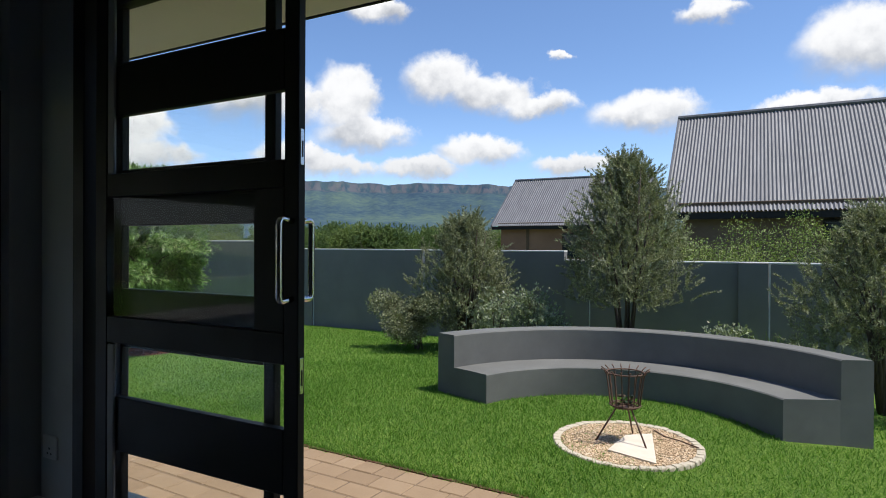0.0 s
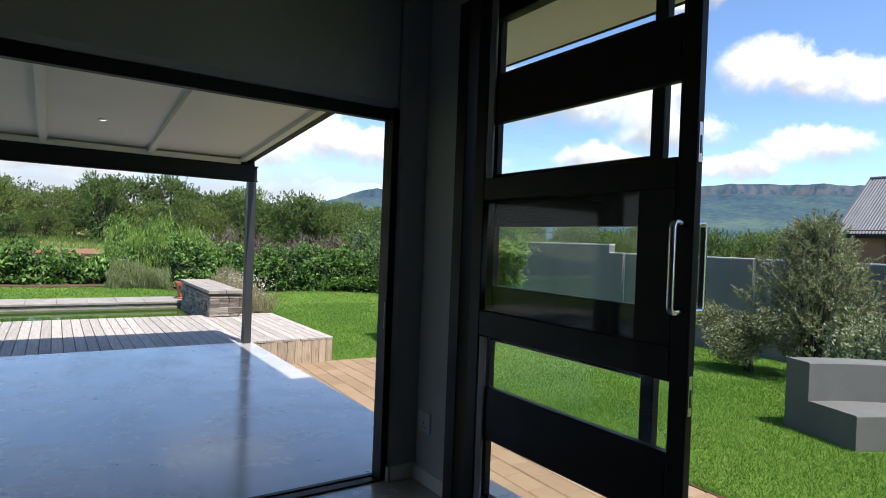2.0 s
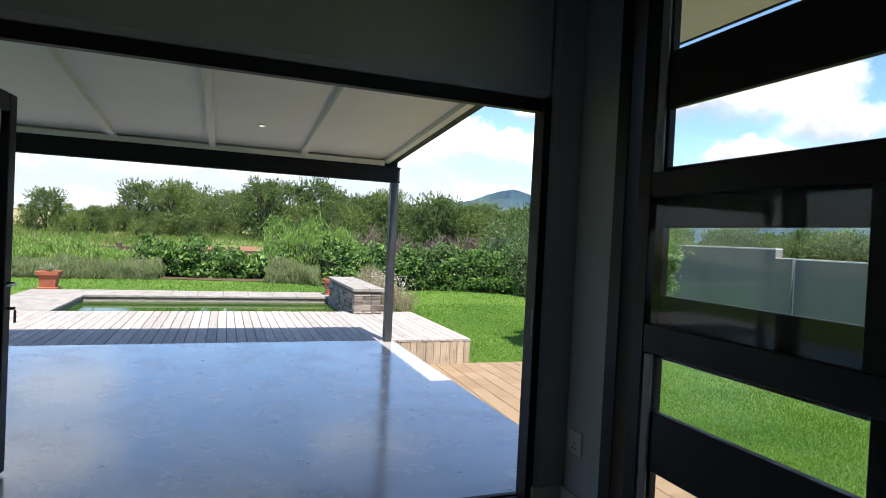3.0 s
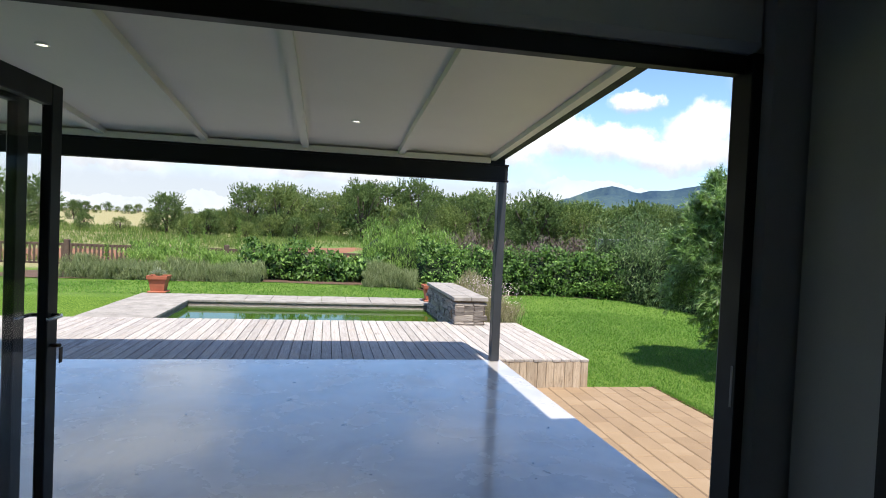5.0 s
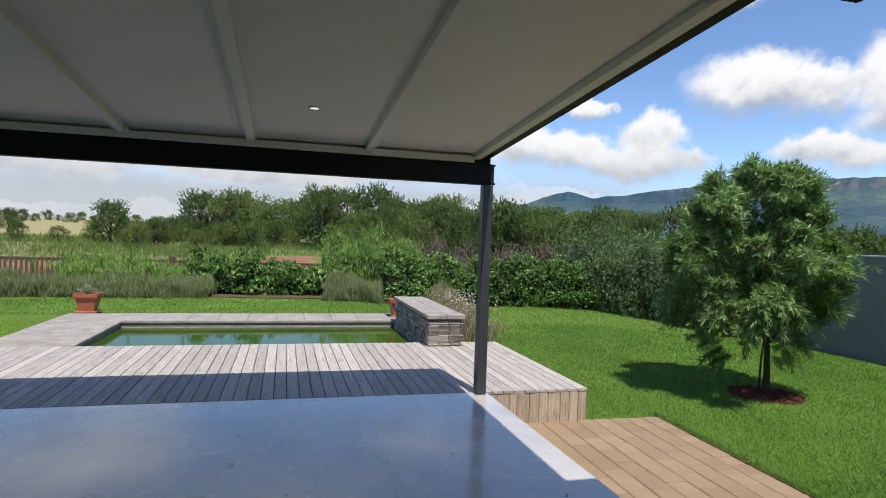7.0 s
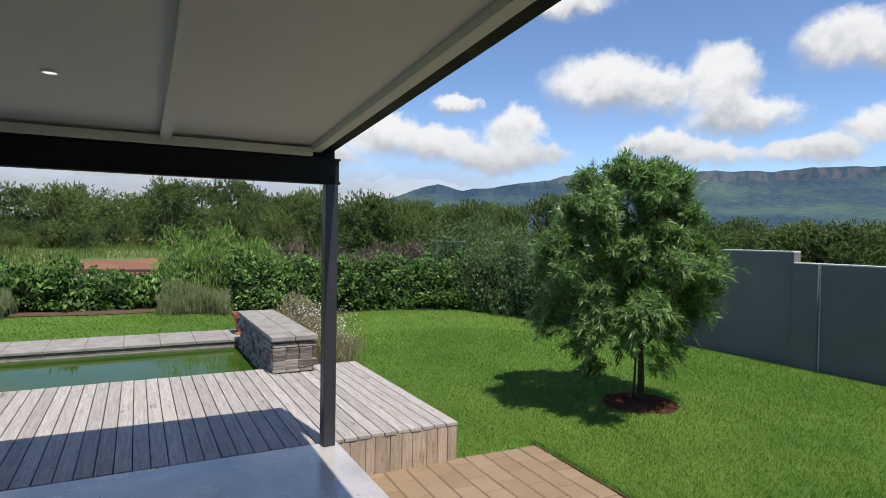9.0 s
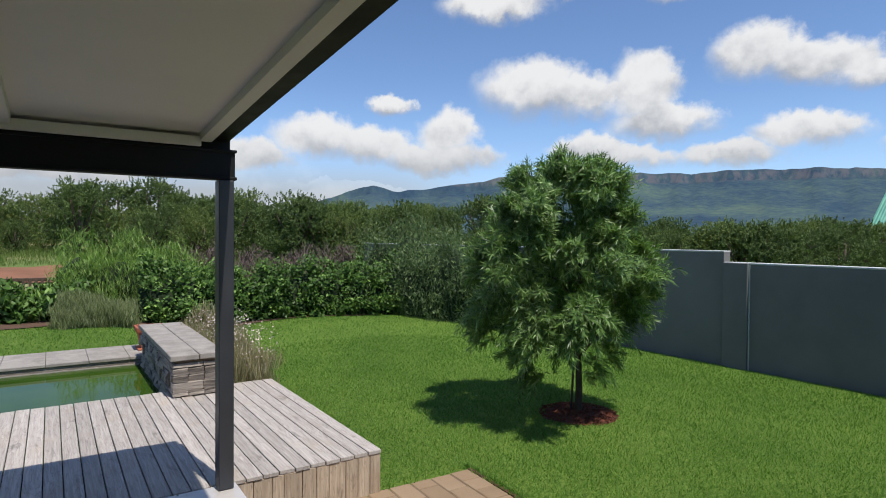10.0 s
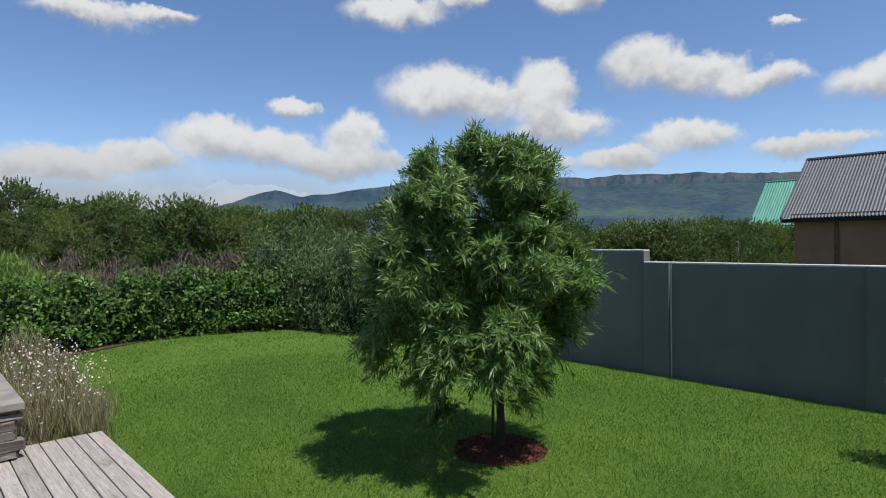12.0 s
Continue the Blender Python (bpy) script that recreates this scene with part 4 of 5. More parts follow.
# ---- circular bench and fire place ----
BC = (-0.72, 6.20)
bench = thing("garden_bench", (BC[0], BC[1] + 2.0, -0.55), "curved built-in grey cement garden bench with high back", "bench")
part("backrest", arc_wall(BC, 2.17, 2.45, -0.75, 0.35, 33.2, 160.5, 72, 0.012, -5.0), M_BENCH, bench)
part("seat", arc_wall(BC, 1.645, 2.1695, -0.75, -0.03, 33.2, 160.5, 72, 0.012, -5.0), M_BENCH, bench)

RC, RZ = (-0.64, 6.17), -0.352
hearth = thing("fire_pit", (RC[0], RC[1], RZ), "round pebble bed edged with cream cobbles in the lawn", "fire pit")
part("bed", lathe([(0.0, RZ - 0.02), (0.60, RZ - 0.02), (0.60, RZ - 0.3)], 48, RC), M_KERB, hearth)
cob = mesh_of("cobble", (lambda g: (g[0] + np.random.default_rng(4).normal(0, 0.003, g[0].shape), g[1]))(block((-0.036, -0.034, -0.06), (0.036, 0.034, 0.008), 0.008)), M_KERB)
for a in np.linspace(0, 2 * math.pi, 54, endpoint=False):
    piece("cobble", cob, hearth, (RC[0] + 0.615 * math.cos(a), RC[1] + 0.615 * math.sin(a), RZ + random.uniform(-0.006, 0.004)), a + random.uniform(-0.06, 0.06))
n = 9500
r, a = 0.575 * np.sqrt(rng.random(n)), rng.uniform(0, 2 * math.pi, n)
cen = np.stack([RC[0] + r * np.cos(a), RC[1] + r * np.sin(a), RZ - 0.014 + rng.uniform(0, 0.014, n)], 1)
size = rng.uniform(0.007, 0.014, (n, 1, 1)) * rng.uniform(0.7, 1.25, (n, 1, 3))
octa = np.array([(1, 0, 0), (0, 1, 0), (-1, 0, 0), (0, -1, 0), (0, 0, 0.7), (0, 0, -0.7)])
ang = rng.uniform(0, 6.28, n)
spun = np.stack([octa[None, :, 0] * np.cos(ang)[:, None] - octa[None, :, 1] * np.sin(ang)[:, None], octa[None, :, 0] * np.sin(ang)[:, None] + octa[None, :, 1] * np.cos(ang)[:, None], np.broadcast_to(octa[:, 2], (n, 6))], -1)
pv = (cen[:, None] + spun * size).reshape(-1, 3)
tri = np.array([(0, 1, 4), (1, 2, 4), (2, 3, 4), (3, 0, 4), (1, 0, 5), (2, 1, 5), (3, 2, 5), (0, 3, 5)])
pebbles = leaf_part("pebble_fill", pv, (tri[None] + np.arange(n)[:, None, None] * 6).reshape(-1, 3), M_PEBBLE, hearth, "loose cream and tan pebbles")
tagged(pebbles, kind="stuff")
slab = prism([(-0.74, 5.86), (-0.32, 5.72), (-0.47, 6.50), (-0.68, 6.34)], RZ - 0.012, RZ + 0.012)
part("stone_slab", slab, M_SLAB, hearth, "pale flat sandstone slab")

FB = (-0.66, 6.20)
brazier = thing("fire_basket", (FB[0], FB[1], RZ), "rusted iron fire basket on three splayed legs", "fire basket")
zb, zt = RZ + 0.30, RZ + 0.655
for zz, rr in ((zb + 0.03, 0.135), (zt - 0.035, 0.165), (zb + 0.015, 0.07)):
    part("hoop", tube([(FB[0] + rr * math.cos(a), FB[1] + rr * math.sin(a), zz) for a in np.linspace(0, 2 * math.pi, 24, endpoint=False)], 0.007, 6, True), M_RUST, brazier, "", True)
for a in np.linspace(0, 2 * math.pi, 16, endpoint=False):
    prof = [(0.03, zb), (0.10, zb + 0.004), (0.13, zb + 0.03), (0.145, zb + 0.15), (0.165, zt - 0.06), (0.185, zt - 0.02), (0.215, zt)]
    part("bar", tube([(FB[0] + r * math.cos(a), FB[1] + r * math.sin(a), zz) for r, zz in prof], 0.0055, 6), M_RUST, brazier, "", True)
for a in (radians(205), radians(325), radians(85)):
    part("leg", tube([(FB[0] + 0.07 * math.cos(a), FB[1] + 0.07 * math.sin(a), zb + 0.015), (FB[0] + 0.26 * math.cos(a), FB[1] + 0.26 * math.sin(a), RZ)], 0.008, 6), M_RUST, brazier, "", True)
part("ash_pan", lathe([(0.0, zb + 0.006), (0.10, zb + 0.008), (0.105, zb + 0.02)], 20, FB), M_RUST, brazier)
for k in range(7):
    a, b = rng.uniform(-0.08, 0.08, 2), rng.uniform(-0.09, 0.09, 2)
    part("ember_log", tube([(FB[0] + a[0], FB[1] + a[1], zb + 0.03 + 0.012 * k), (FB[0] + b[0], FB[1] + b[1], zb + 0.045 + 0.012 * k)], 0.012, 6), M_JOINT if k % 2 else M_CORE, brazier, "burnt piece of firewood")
poker = single("fire_poker", tube([(-0.05, 6.28, RZ + 0.012), (-0.22, 6.40, RZ + 0.014), (-0.36, 6.47, RZ + 0.012), (-0.47, 6.62, RZ + 0.012)], 0.006, 6), M_RUST, "bent rusted iron poker lying on the pebbles", "poker", smooth=True)

# ---- planting ----
def limb(path, r0, r1, sides=8):
    p = np.asarray(path, float)
    return tube(p, np.linspace(r0, r1, len(p)), sides)


def crown_points(n, lumps, fill=0.45):
    """Leaf places in a crown of overlapping lumps, denser towards the outside. Returns places and outward ways."""
    lumps = np.asarray(lumps, float)
    vol = lumps[:, 3] ** 2
    pick = rng.choice(len(lumps), n, p=vol / vol.sum())
    d = spin(n)
    r = lumps[pick, 3] * (fill + (1 - fill) * rng.random(n) ** 0.6)
    return lumps[pick, :3] + d * r[:, None] * (1, 1, 0.9), d


def leafy(name, label, category, base, limbs, lumps, n, long, wide, mat, droop=0.0, fill=0.45, group="", tufts=1, part_label=""):
    """A tree or shrub: limbs as one trunk mesh, and a crown of many single leaves."""
    ob = thing(name, base, label, category, group)
    if limbs:
        part("trunk", join(*limbs), M_BARK, ob, "", True)
    c, d = crown_points(n // tufts, lumps, fill)
    t = d * 0.8 + spin(len(d)) * 0.7
    t[:, 2] -= droop
    if tufts > 1:
        c = np.repeat(c, tufts, 0)
        t = np.repeat(t, tufts, 0) + spin(len(c)) * 0.75
        t /= np.linalg.norm(t, axis=1, keepdims=True)
        c = c + t * long * 0.5
    t /= np.linalg.norm(t, axis=1, keepdims=True)
    v, q = quads(c, t, across(t), long * rng.uniform(0.6, 1.25, len(c)), wide * rng.uniform(0.7, 1.2, len(c)))
    leaf_part("crown", v, q, mat, ob, part_label)
    return ob


# the willow-leaved tree on the lawn
TB = np.array((-8.46, 6.98, float(ground_z(-8.46, 6.98))))
limbs = [limb([TB + (0, 0, -0.05), TB + (0.01, 0.0, 0.3), TB + (-0.02, 0.01, 0.8), TB + (-0.03, 0, 1.4), TB + (0.02, 0.02, 2.3)], 0.05, 0.012), limb([TB + (-0.07, -0.05, -0.05), TB + (-0.05, -0.04, 0.5), TB + (-0.02, 0, 1.0)], 0.014, 0.012)]
for k in range(12):
    a, h = rng.uniform(0, 6.28), rng.uniform(0.65, 1.7)
    e = TB + (0.75 * math.cos(a), 0.75 * math.sin(a), h + 0.45)
    limbs.append(limb([TB + (0, 0, h), TB + (0.3 * math.cos(a), 0.3 * math.sin(a), h + 0.3), e], 0.02, 0.005, 6))
lawn_tree = thing("lawn_tree", TB, "young tree with drooping narrow green leaves on the lawn", "tree")
part("trunk", join(*limbs), M_BARK, lawn_tree, "", True)


def crown_reach(h):
    """The crown's half width at a height over the tree's foot."""
    return np.interp(h, [0.55, 0.8, 1.05, 1.4, 1.8, 2.2, 2.6, 2.85, 3.02], [0.45, 0.72, 0.95, 1.08, 1.06, 0.95, 0.74, 0.5, 0.2])


def sprays(root, aim, reach, count, fall):
    """Leaves along arching twigs that bend down towards their tips."""
    k = len(root)
    s_ = rng.random((k, count, 1))
    down = np.array((0, 0, -1.0))
    c_ = root[:, None] + aim[:, None] * reach[:, None, None] * s_ + down * (fall * reach[:, None, None] * s_ ** 2)
    t_ = aim[:, None] * 0.55 + down * (0.15 + 1.1 * fall * s_) + spin(k * count).reshape(k, count, 3) * 0.62
    t_ = (t_ / np.linalg.norm(t_, axis=2, keepdims=True)).reshape(-1, 3)
    return c_.reshape(-1, 3) + t_ * 0.05, t_


clump_h = np.concatenate([rng.uniform(1.02, 2.85, 100), (0.72, 0.56, 0.66, 0.8, 0.74, 2.82, 2.9, 2.78)])
clump_a = np.concatenate([rng.uniform(0, 2 * math.pi, 100), (3.75, 4.5, 0.6, 0.85, 2.2, 0.3, 2.6, 4.6)])
clump_r = crown_reach(clump_h) * np.concatenate([rng.uniform(0.6, 0.95, 100), np.full(8, 0.7)])
mid_x, mid_y = TB[0] - 0.09, TB[1] - 0.25
clump = np.stack([mid_x + clump_r * np.cos(clump_a), mid_y + clump_r * np.sin(clump_a), TB[2] + clump_h], 1)
pick = rng.integers(0, len(clump), 2100)
root = clump[pick] + spin(len(pick)) * rng.uniform(0.02, 0.2, (len(pick), 1)) * (1, 1, 0.8)
aim = np.stack([np.cos(clump_a[pick]), np.sin(clump_a[pick]), 0.1 + 0.75 * (clump_h[pick] - 1.0)], 1) * 0.8 + spin(len(pick)) * 0.6
aim /= np.linalg.norm(aim, axis=1, keepdims=True)
aim_ = np.stack([np.cos(clump_a[pick]), np.sin(clump_a[pick]), 0.6 * (clump_h[pick] - 1.2)], 1)
c1, t1 = sprays(root, aim, rng.uniform(0.12, 0.28, len(pick)), 34, 0.42)
h = rng.uniform(1.0, 2.75, 560)                                         # the shaded inner growth
a, q = rng.uniform(0, 2 * math.pi, 560), np.sqrt(rng.random(560)) * 0.8
root = np.stack([mid_x + crown_reach(h) * q * np.cos(a), mid_y + crown_reach(h) * q * np.sin(a), TB[2] + h], 1)
c2, t2 = sprays(root, spin(560), rng.uniform(0.15, 0.3, 560), 34, 0.5)
c, t = np.concatenate([c1, c2]), np.concatenate([t1, t2])
out = np.concatenate([np.repeat(aim_, 34, 0), np.repeat(spin(560), 34, 0)]) + (0.2, 0, 0.5)
v, q = quads(c, t, facing(t, out), rng.uniform(0.075, 0.145, len(c)), rng.uniform(0.010, 0.0165, len(c)))
leaf_part("crown", v, q, M_KAREE, lawn_tree, "drooping narrow leaves")
a = np.linspace(0, 2 * math.pi, 30, endpoint=False)
bedr = 0.42 + 0.05 * np.sin(a * 3) + 0.03 * np.cos(a * 7)
mulch_v = [(TB[0] + 0.02, TB[1], TB[2] + 0.055)] + [(TB[0] + r * math.cos(q), TB[1] + r * math.sin(q), float(ground_z(TB[0] + r * math.cos(q), TB[1] + r * math.sin(q))) + 0.008) for r, q in zip(bedr, a)]
mulch = thing("mulch_ring", (TB[0], TB[1], TB[2]), "round bed of dark red bark mulch under the tree", "mulch")
part("mound", (np.array(mulch_v), [(0, 1 + i, 1 + (i + 1) % 30) for i in range(30)]), M_SOIL, mulch, "", True)
n = 2600
rr, qq = 0.46 * np.sqrt(rng.random(n)), rng.uniform(0, 6.28, n)
c = np.stack([TB[0] + rr * np.cos(qq), TB[1] + rr * np.sin(qq), TB[2] + 0.058 - 0.1 * rr + rng.uniform(-0.004, 0.012, n)], 1)
t = spin(n) * (1, 1, 0.35)
t /= np.linalg.norm(t, axis=1, keepdims=True)
v, q = quads(c, t, across(t), rng.uniform(0.02, 0.06, n), 0.011)
M_CHIP = leaves("red bark chips", (0.07, 0.02, 0.012), (0.20, 0.068, 0.04), 0.9, 0.0)
tagged(leaf_part("bark_litter", v, q, M_CHIP, mulch), kind="stuff")


def olive(x, y, tall, wide, n, label):
    """A multi-stemmed olive: leaves set along many upright shoots, with a ragged pointed outline."""
    b = np.array((x, y, float(ground_z(x, y))))
    ob = thing("olive_tree", b, label, "tree", "olive trees along the wall")
    ls, tips = [], []
    for k in range(11):
        a_, out_ = rng.uniform(0, 6.28), rng.uniform(0.25, 0.75) * wide
        e_ = b + (out_ * math.cos(a_), out_ * math.sin(a_), tall * rng.uniform(0.62, 0.86))
        m_ = b + (0.3 * out_ * math.cos(a_ + 0.4), 0.3 * out_ * math.sin(a_ + 0.4), tall * 0.35)
        ls.append(limb([b + (0.05 * math.cos(a_), 0.05 * math.sin(a_), -0.05), m_, e_], 0.032, 0.005, 6))
    part("trunk", join(*ls), M_BARK, ob, "", True)
    k = n // 75
    h = rng.random(k) ** 0.9
    rad = wide * np.sin(math.pi * (0.24 + 0.64 * h)) ** 0.8 * np.sqrt(rng.random(k)) * (1.12 - 0.62 * h)
    a_ = rng.uniform(0, 6.28, k)
    lean = 1 + 0.22 * np.sin(a_ * 3 + x * 5) + 0.16 * np.sin(a_ * 5 + h * 6)
    root = np.stack([x + rad * lean * np.cos(a_), y + rad * lean * np.sin(a_), b[2] + tall * (0.27 + 0.63 * h)], 1)
    way_ = spin(k) * 0.75 + np.stack([0.55 * rad / wide * np.cos(a_), 0.55 * rad / wide * np.sin(a_), np.full(k, 0.85)], 1)
    way_ /= np.linalg.norm(way_, axis=1, keepdims=True)
    size_ = rng.uniform(0.12, 0.34, k) * (0.75 + 0.25 * tall / 2.6)
    s_ = rng.random((k, 75, 1))
    c_ = root[:, None] + way_[:, None] * size_[:, None, None] * s_
    t_ = way_[:, None] * 0.75 + spin(k * 75).reshape(k, 75, 3) * (0.95 - 0.5 * s_)
    t_ = (t_ / np.linalg.norm(t_, axis=2, keepdims=True)).reshape(-1, 3)
    c_ = c_.reshape(-1, 3) + t_ * 0.025
    v_, q_ = quads(c_, t_, across(t_), 0.048 * rng.uniform(0.6, 1.2, len(c_)), 0.0092 * rng.uniform(0.7, 1.2, len(c_)))
    leaf_part("crown", v_, q_, M_OLIVE, ob)


olive(-4.2, 10.2, 2.55, 0.90, 80000, "bushy grey-green olive tree by the boundary wall")
olive(-1.35, 9.9, 3.45, 0.98, 120000, "tall grey-green olive tree behind the curved bench")
olive(1.75, 9.4, 2.6, 1.08, 95000, "spreading grey-green olive tree behind the bench end")


def shrub(name, x, y, tall, wide, n, long, wid, mat, label, category="shrub", group="", stretch=1.0, upright=0.0, z=None, core=0.0):
    b = np.array((x, y, float(ground_z(x, y)) if z is None else z))
    lm = [(x + rng.normal(0, wide * 0.42), y + rng.normal(0, wide * 0.42 * stretch), b[2] + tall * rng.uniform(0.25, 0.8), tall * rng.uniform(0.16, 0.26)) for _ in range(14)]
    ob = leafy(name, label, category, b, None, lm, n, long, wid, mat, -upright, 0.2, group, 3)
    st = [limb([b + (rng.normal(0, 0.05), rng.normal(0, 0.05), -0.03), b + (rng.normal(0, wide * 0.3), rng.normal(0, wide * 0.3), tall * 0.7)], 0.012, 0.004, 5) for _ in range(8)]
    part("stem", join(*st), M_BARK, ob)
    return ob


shrub("shrub", -4.95, 9.75, 1.15, 0.62, 22000, 0.05, 0.016, M_OLIVE, "round grey-green shrub beside the wall")
for x, y, h in ((-3.7, 9.75, 0.75), (-3.25, 9.5, 0.95), (-2.8, 9.7, 1.0), (-2.4, 9.6, 0.8), (-0.35, 9.4, 0.55), (0.1, 9.45, 0.66), (-1.2, 9.5, 0.45)):
    shrub("shrub", x, y, h * 1.42, 0.26, 1700, 0.062, 0.028, M_SILVER, "pale silver-leaved shrub behind the bench", "shrub", "silver shrubs", 1.0, 0.6)
for x, y in ((0.55, 9.5), (0.9, 9.7)):
    shrub("grass_clump", x, y, 0.6, 0.2, 260, 0.4, 0.008, M_VELD, "arching grass clump by the wall", "grass", "", 1.0, 1.2)


def hedge_band(name, label, category, line, height, depth, n, long, wide, mat, upright=0.3, group="", core=True, rag=0.25, skirt=0.35):
    """A run of planting along plan points: a near-black shade core inside and many leaves outside."""
    line = np.asarray(line, float)
    seg = np.linalg.norm(np.diff(line, axis=0), axis=1)
    run = np.concatenate([[0], np.cumsum(seg)])
    mid = line.mean(0)
    ob = thing(name, (mid[0], mid[1], float(ground_z(mid[0], mid[1]))), label, category, group)
    s = rng.uniform(0, run[-1], n)
    px, py = np.interp(s, run, line[:, 0]), np.interp(s, run, line[:, 1])
    bulge = 1 + rag * (np.sin(s * 2.1 + run[-1]) * 0.5 + np.sin(s * 5.3) * 0.3 + np.sin(s * 0.9 + 2) * 0.5)
    ang_ = rng.uniform(-0.35, math.pi + 0.35, n)
    rr_ = 0.62 + 0.42 * rng.random(n) ** 0.7
    side = line[-1] - line[0]
    side = np.array((-side[1], side[0])) / np.linalg.norm(side)
    off = np.cos(ang_) * depth * rr_ * bulge * 0.5
    up_ = np.clip(np.sin(ang_), -0.2, 1) ** 1.0 * height * rr_ * bulge
    low_ = rng.random(n) < skirt
    up_ = np.where(low_, rng.random(n) * height * 0.75, up_)
    off = np.where(low_, np.sign(off) * depth * (0.42 + 0.12 * rng.random(n)), off)
    x_, y_ = px + side[0] * off, py + side[1] * off
    c_ = np.stack([x_, y_, ground_z(x_, y_) + 0.03 + np.abs(up_)], 1)
    heart = c_[rng.integers(0, n, max(20, n // 70))]                    # leaves gather in sprays
    heart = heart[rng.integers(0, len(heart), n)]
    c_ = np.where(rng.random((n, 1)) < 0.72, heart + spin(n) * (0.05 + 0.16 * height) * rng.random((n, 1)) ** 0.5 * (1, 1, 0.8) * min(1.0, 0.5 + long * 3), c_)
    c_[:, 2] = np.maximum(c_[:, 2], ground_z(c_[:, 0], c_[:, 1]) + 0.02)
    t_ = spin(n)
    t_[:, 2] += upright
    t_ /= np.linalg.norm(t_, axis=1, keepdims=True)
    v_, q_ = quads(c_, t_, facing(t_, (0.5, -0.1, 0.75)), long * rng.uniform(0.6, 1.3, n), wide * rng.uniform(0.7, 1.3, n))
    leaf_part("foliage", v_, q_, mat, ob)
    # Shade between the leaves is put into this core's near-black colour.
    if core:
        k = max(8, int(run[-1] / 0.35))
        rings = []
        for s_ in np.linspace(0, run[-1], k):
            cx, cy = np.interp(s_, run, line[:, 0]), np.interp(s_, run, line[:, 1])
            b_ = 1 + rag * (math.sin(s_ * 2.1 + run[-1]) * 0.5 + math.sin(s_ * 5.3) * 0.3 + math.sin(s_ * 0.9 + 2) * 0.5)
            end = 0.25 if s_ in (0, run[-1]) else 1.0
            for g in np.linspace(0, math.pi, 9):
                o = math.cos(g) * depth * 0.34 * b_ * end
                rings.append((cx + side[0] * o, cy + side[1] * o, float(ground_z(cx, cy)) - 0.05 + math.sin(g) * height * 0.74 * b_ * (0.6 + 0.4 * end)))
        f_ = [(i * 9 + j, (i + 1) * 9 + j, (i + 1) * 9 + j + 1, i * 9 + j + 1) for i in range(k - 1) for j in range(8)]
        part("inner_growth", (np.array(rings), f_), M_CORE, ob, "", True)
    return ob


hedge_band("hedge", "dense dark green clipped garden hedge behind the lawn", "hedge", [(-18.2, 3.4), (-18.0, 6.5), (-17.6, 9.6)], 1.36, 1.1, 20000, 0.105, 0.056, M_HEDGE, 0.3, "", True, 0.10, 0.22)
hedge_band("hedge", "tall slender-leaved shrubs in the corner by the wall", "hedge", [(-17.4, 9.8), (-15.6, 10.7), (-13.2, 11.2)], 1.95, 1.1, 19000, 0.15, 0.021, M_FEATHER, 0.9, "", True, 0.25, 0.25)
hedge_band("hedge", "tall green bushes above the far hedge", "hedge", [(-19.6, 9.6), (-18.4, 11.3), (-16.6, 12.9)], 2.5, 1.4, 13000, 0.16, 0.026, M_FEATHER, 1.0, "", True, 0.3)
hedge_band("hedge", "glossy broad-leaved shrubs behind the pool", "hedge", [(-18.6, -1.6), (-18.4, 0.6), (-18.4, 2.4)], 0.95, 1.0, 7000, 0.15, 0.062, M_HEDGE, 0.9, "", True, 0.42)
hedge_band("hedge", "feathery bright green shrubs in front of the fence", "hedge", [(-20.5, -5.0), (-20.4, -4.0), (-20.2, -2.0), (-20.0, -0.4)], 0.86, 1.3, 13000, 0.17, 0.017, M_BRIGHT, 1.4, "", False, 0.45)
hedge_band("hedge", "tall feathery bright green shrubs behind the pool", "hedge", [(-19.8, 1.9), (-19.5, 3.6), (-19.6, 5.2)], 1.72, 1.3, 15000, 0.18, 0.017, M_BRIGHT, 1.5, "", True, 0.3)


def tall_weed(x, y, tall):
    """A slender upright weed: one stalk with short leaves all the way up."""
    b = np.array((x, y, float(ground_z(x, y))))
    top = b + (rng.normal(0, 0.12), rng.normal(0, 0.12), tall)
    weed = thing("tall_weed", b, "slender upright green weed among the shrubs", "weed", "tall weeds")
    part("stem", limb([b - (0, 0, 0.03), (b + top) / 2 + (0.03, 0.02, 0), top], 0.012, 0.004, 5), M_BRIGHT, weed)
    s_ = rng.uniform(0.25, 1.0, (130, 1))
    t_ = spin(130) + (0, 0, 0.7)
    t_ /= np.linalg.norm(t_, axis=1, keepdims=True)
    v_, q_ = quads(b + (top - b) * s_ + t_ * 0.06, t_, across(t_), 0.16 * (1.25 - s_[:, 0]), 0.022)
    leaf_part("leaves", v_, q_, M_BRIGHT, weed)


for x, y, tall in ((-20.0, -5.6, 1.35), (-20.1, -4.9, 1.2), (-19.9, -4.1, 1.45), (-19.8, -3.2, 1.6), (-20.2, -2.8, 1.3), (-19.9, -1.9, 1.75), (-20.3, -1.2, 1.3), (-20.0, -0.3, 1.25), (-19.3, 2.6, 2.0), (-19.4, 3.5, 1.95), (-19.2, 4.3, 1.9)):
    tall_weed(x, y, tall)
for line in ([(-17.9, -5.8), (-17.7, -3.5)], [(-17.7, -3.3), (-17.6, -0.9)], [(-17.3, 1.9), (-17.0, 3.2)]):
    hedge_band("lavender", "low soft row of grey-green lavender bushes", "lavender", line, 0.46, 0.8, 15000, 0.19, 0.009, M_LAVENDER, 1.8, "lavender rows", True, 0.25)
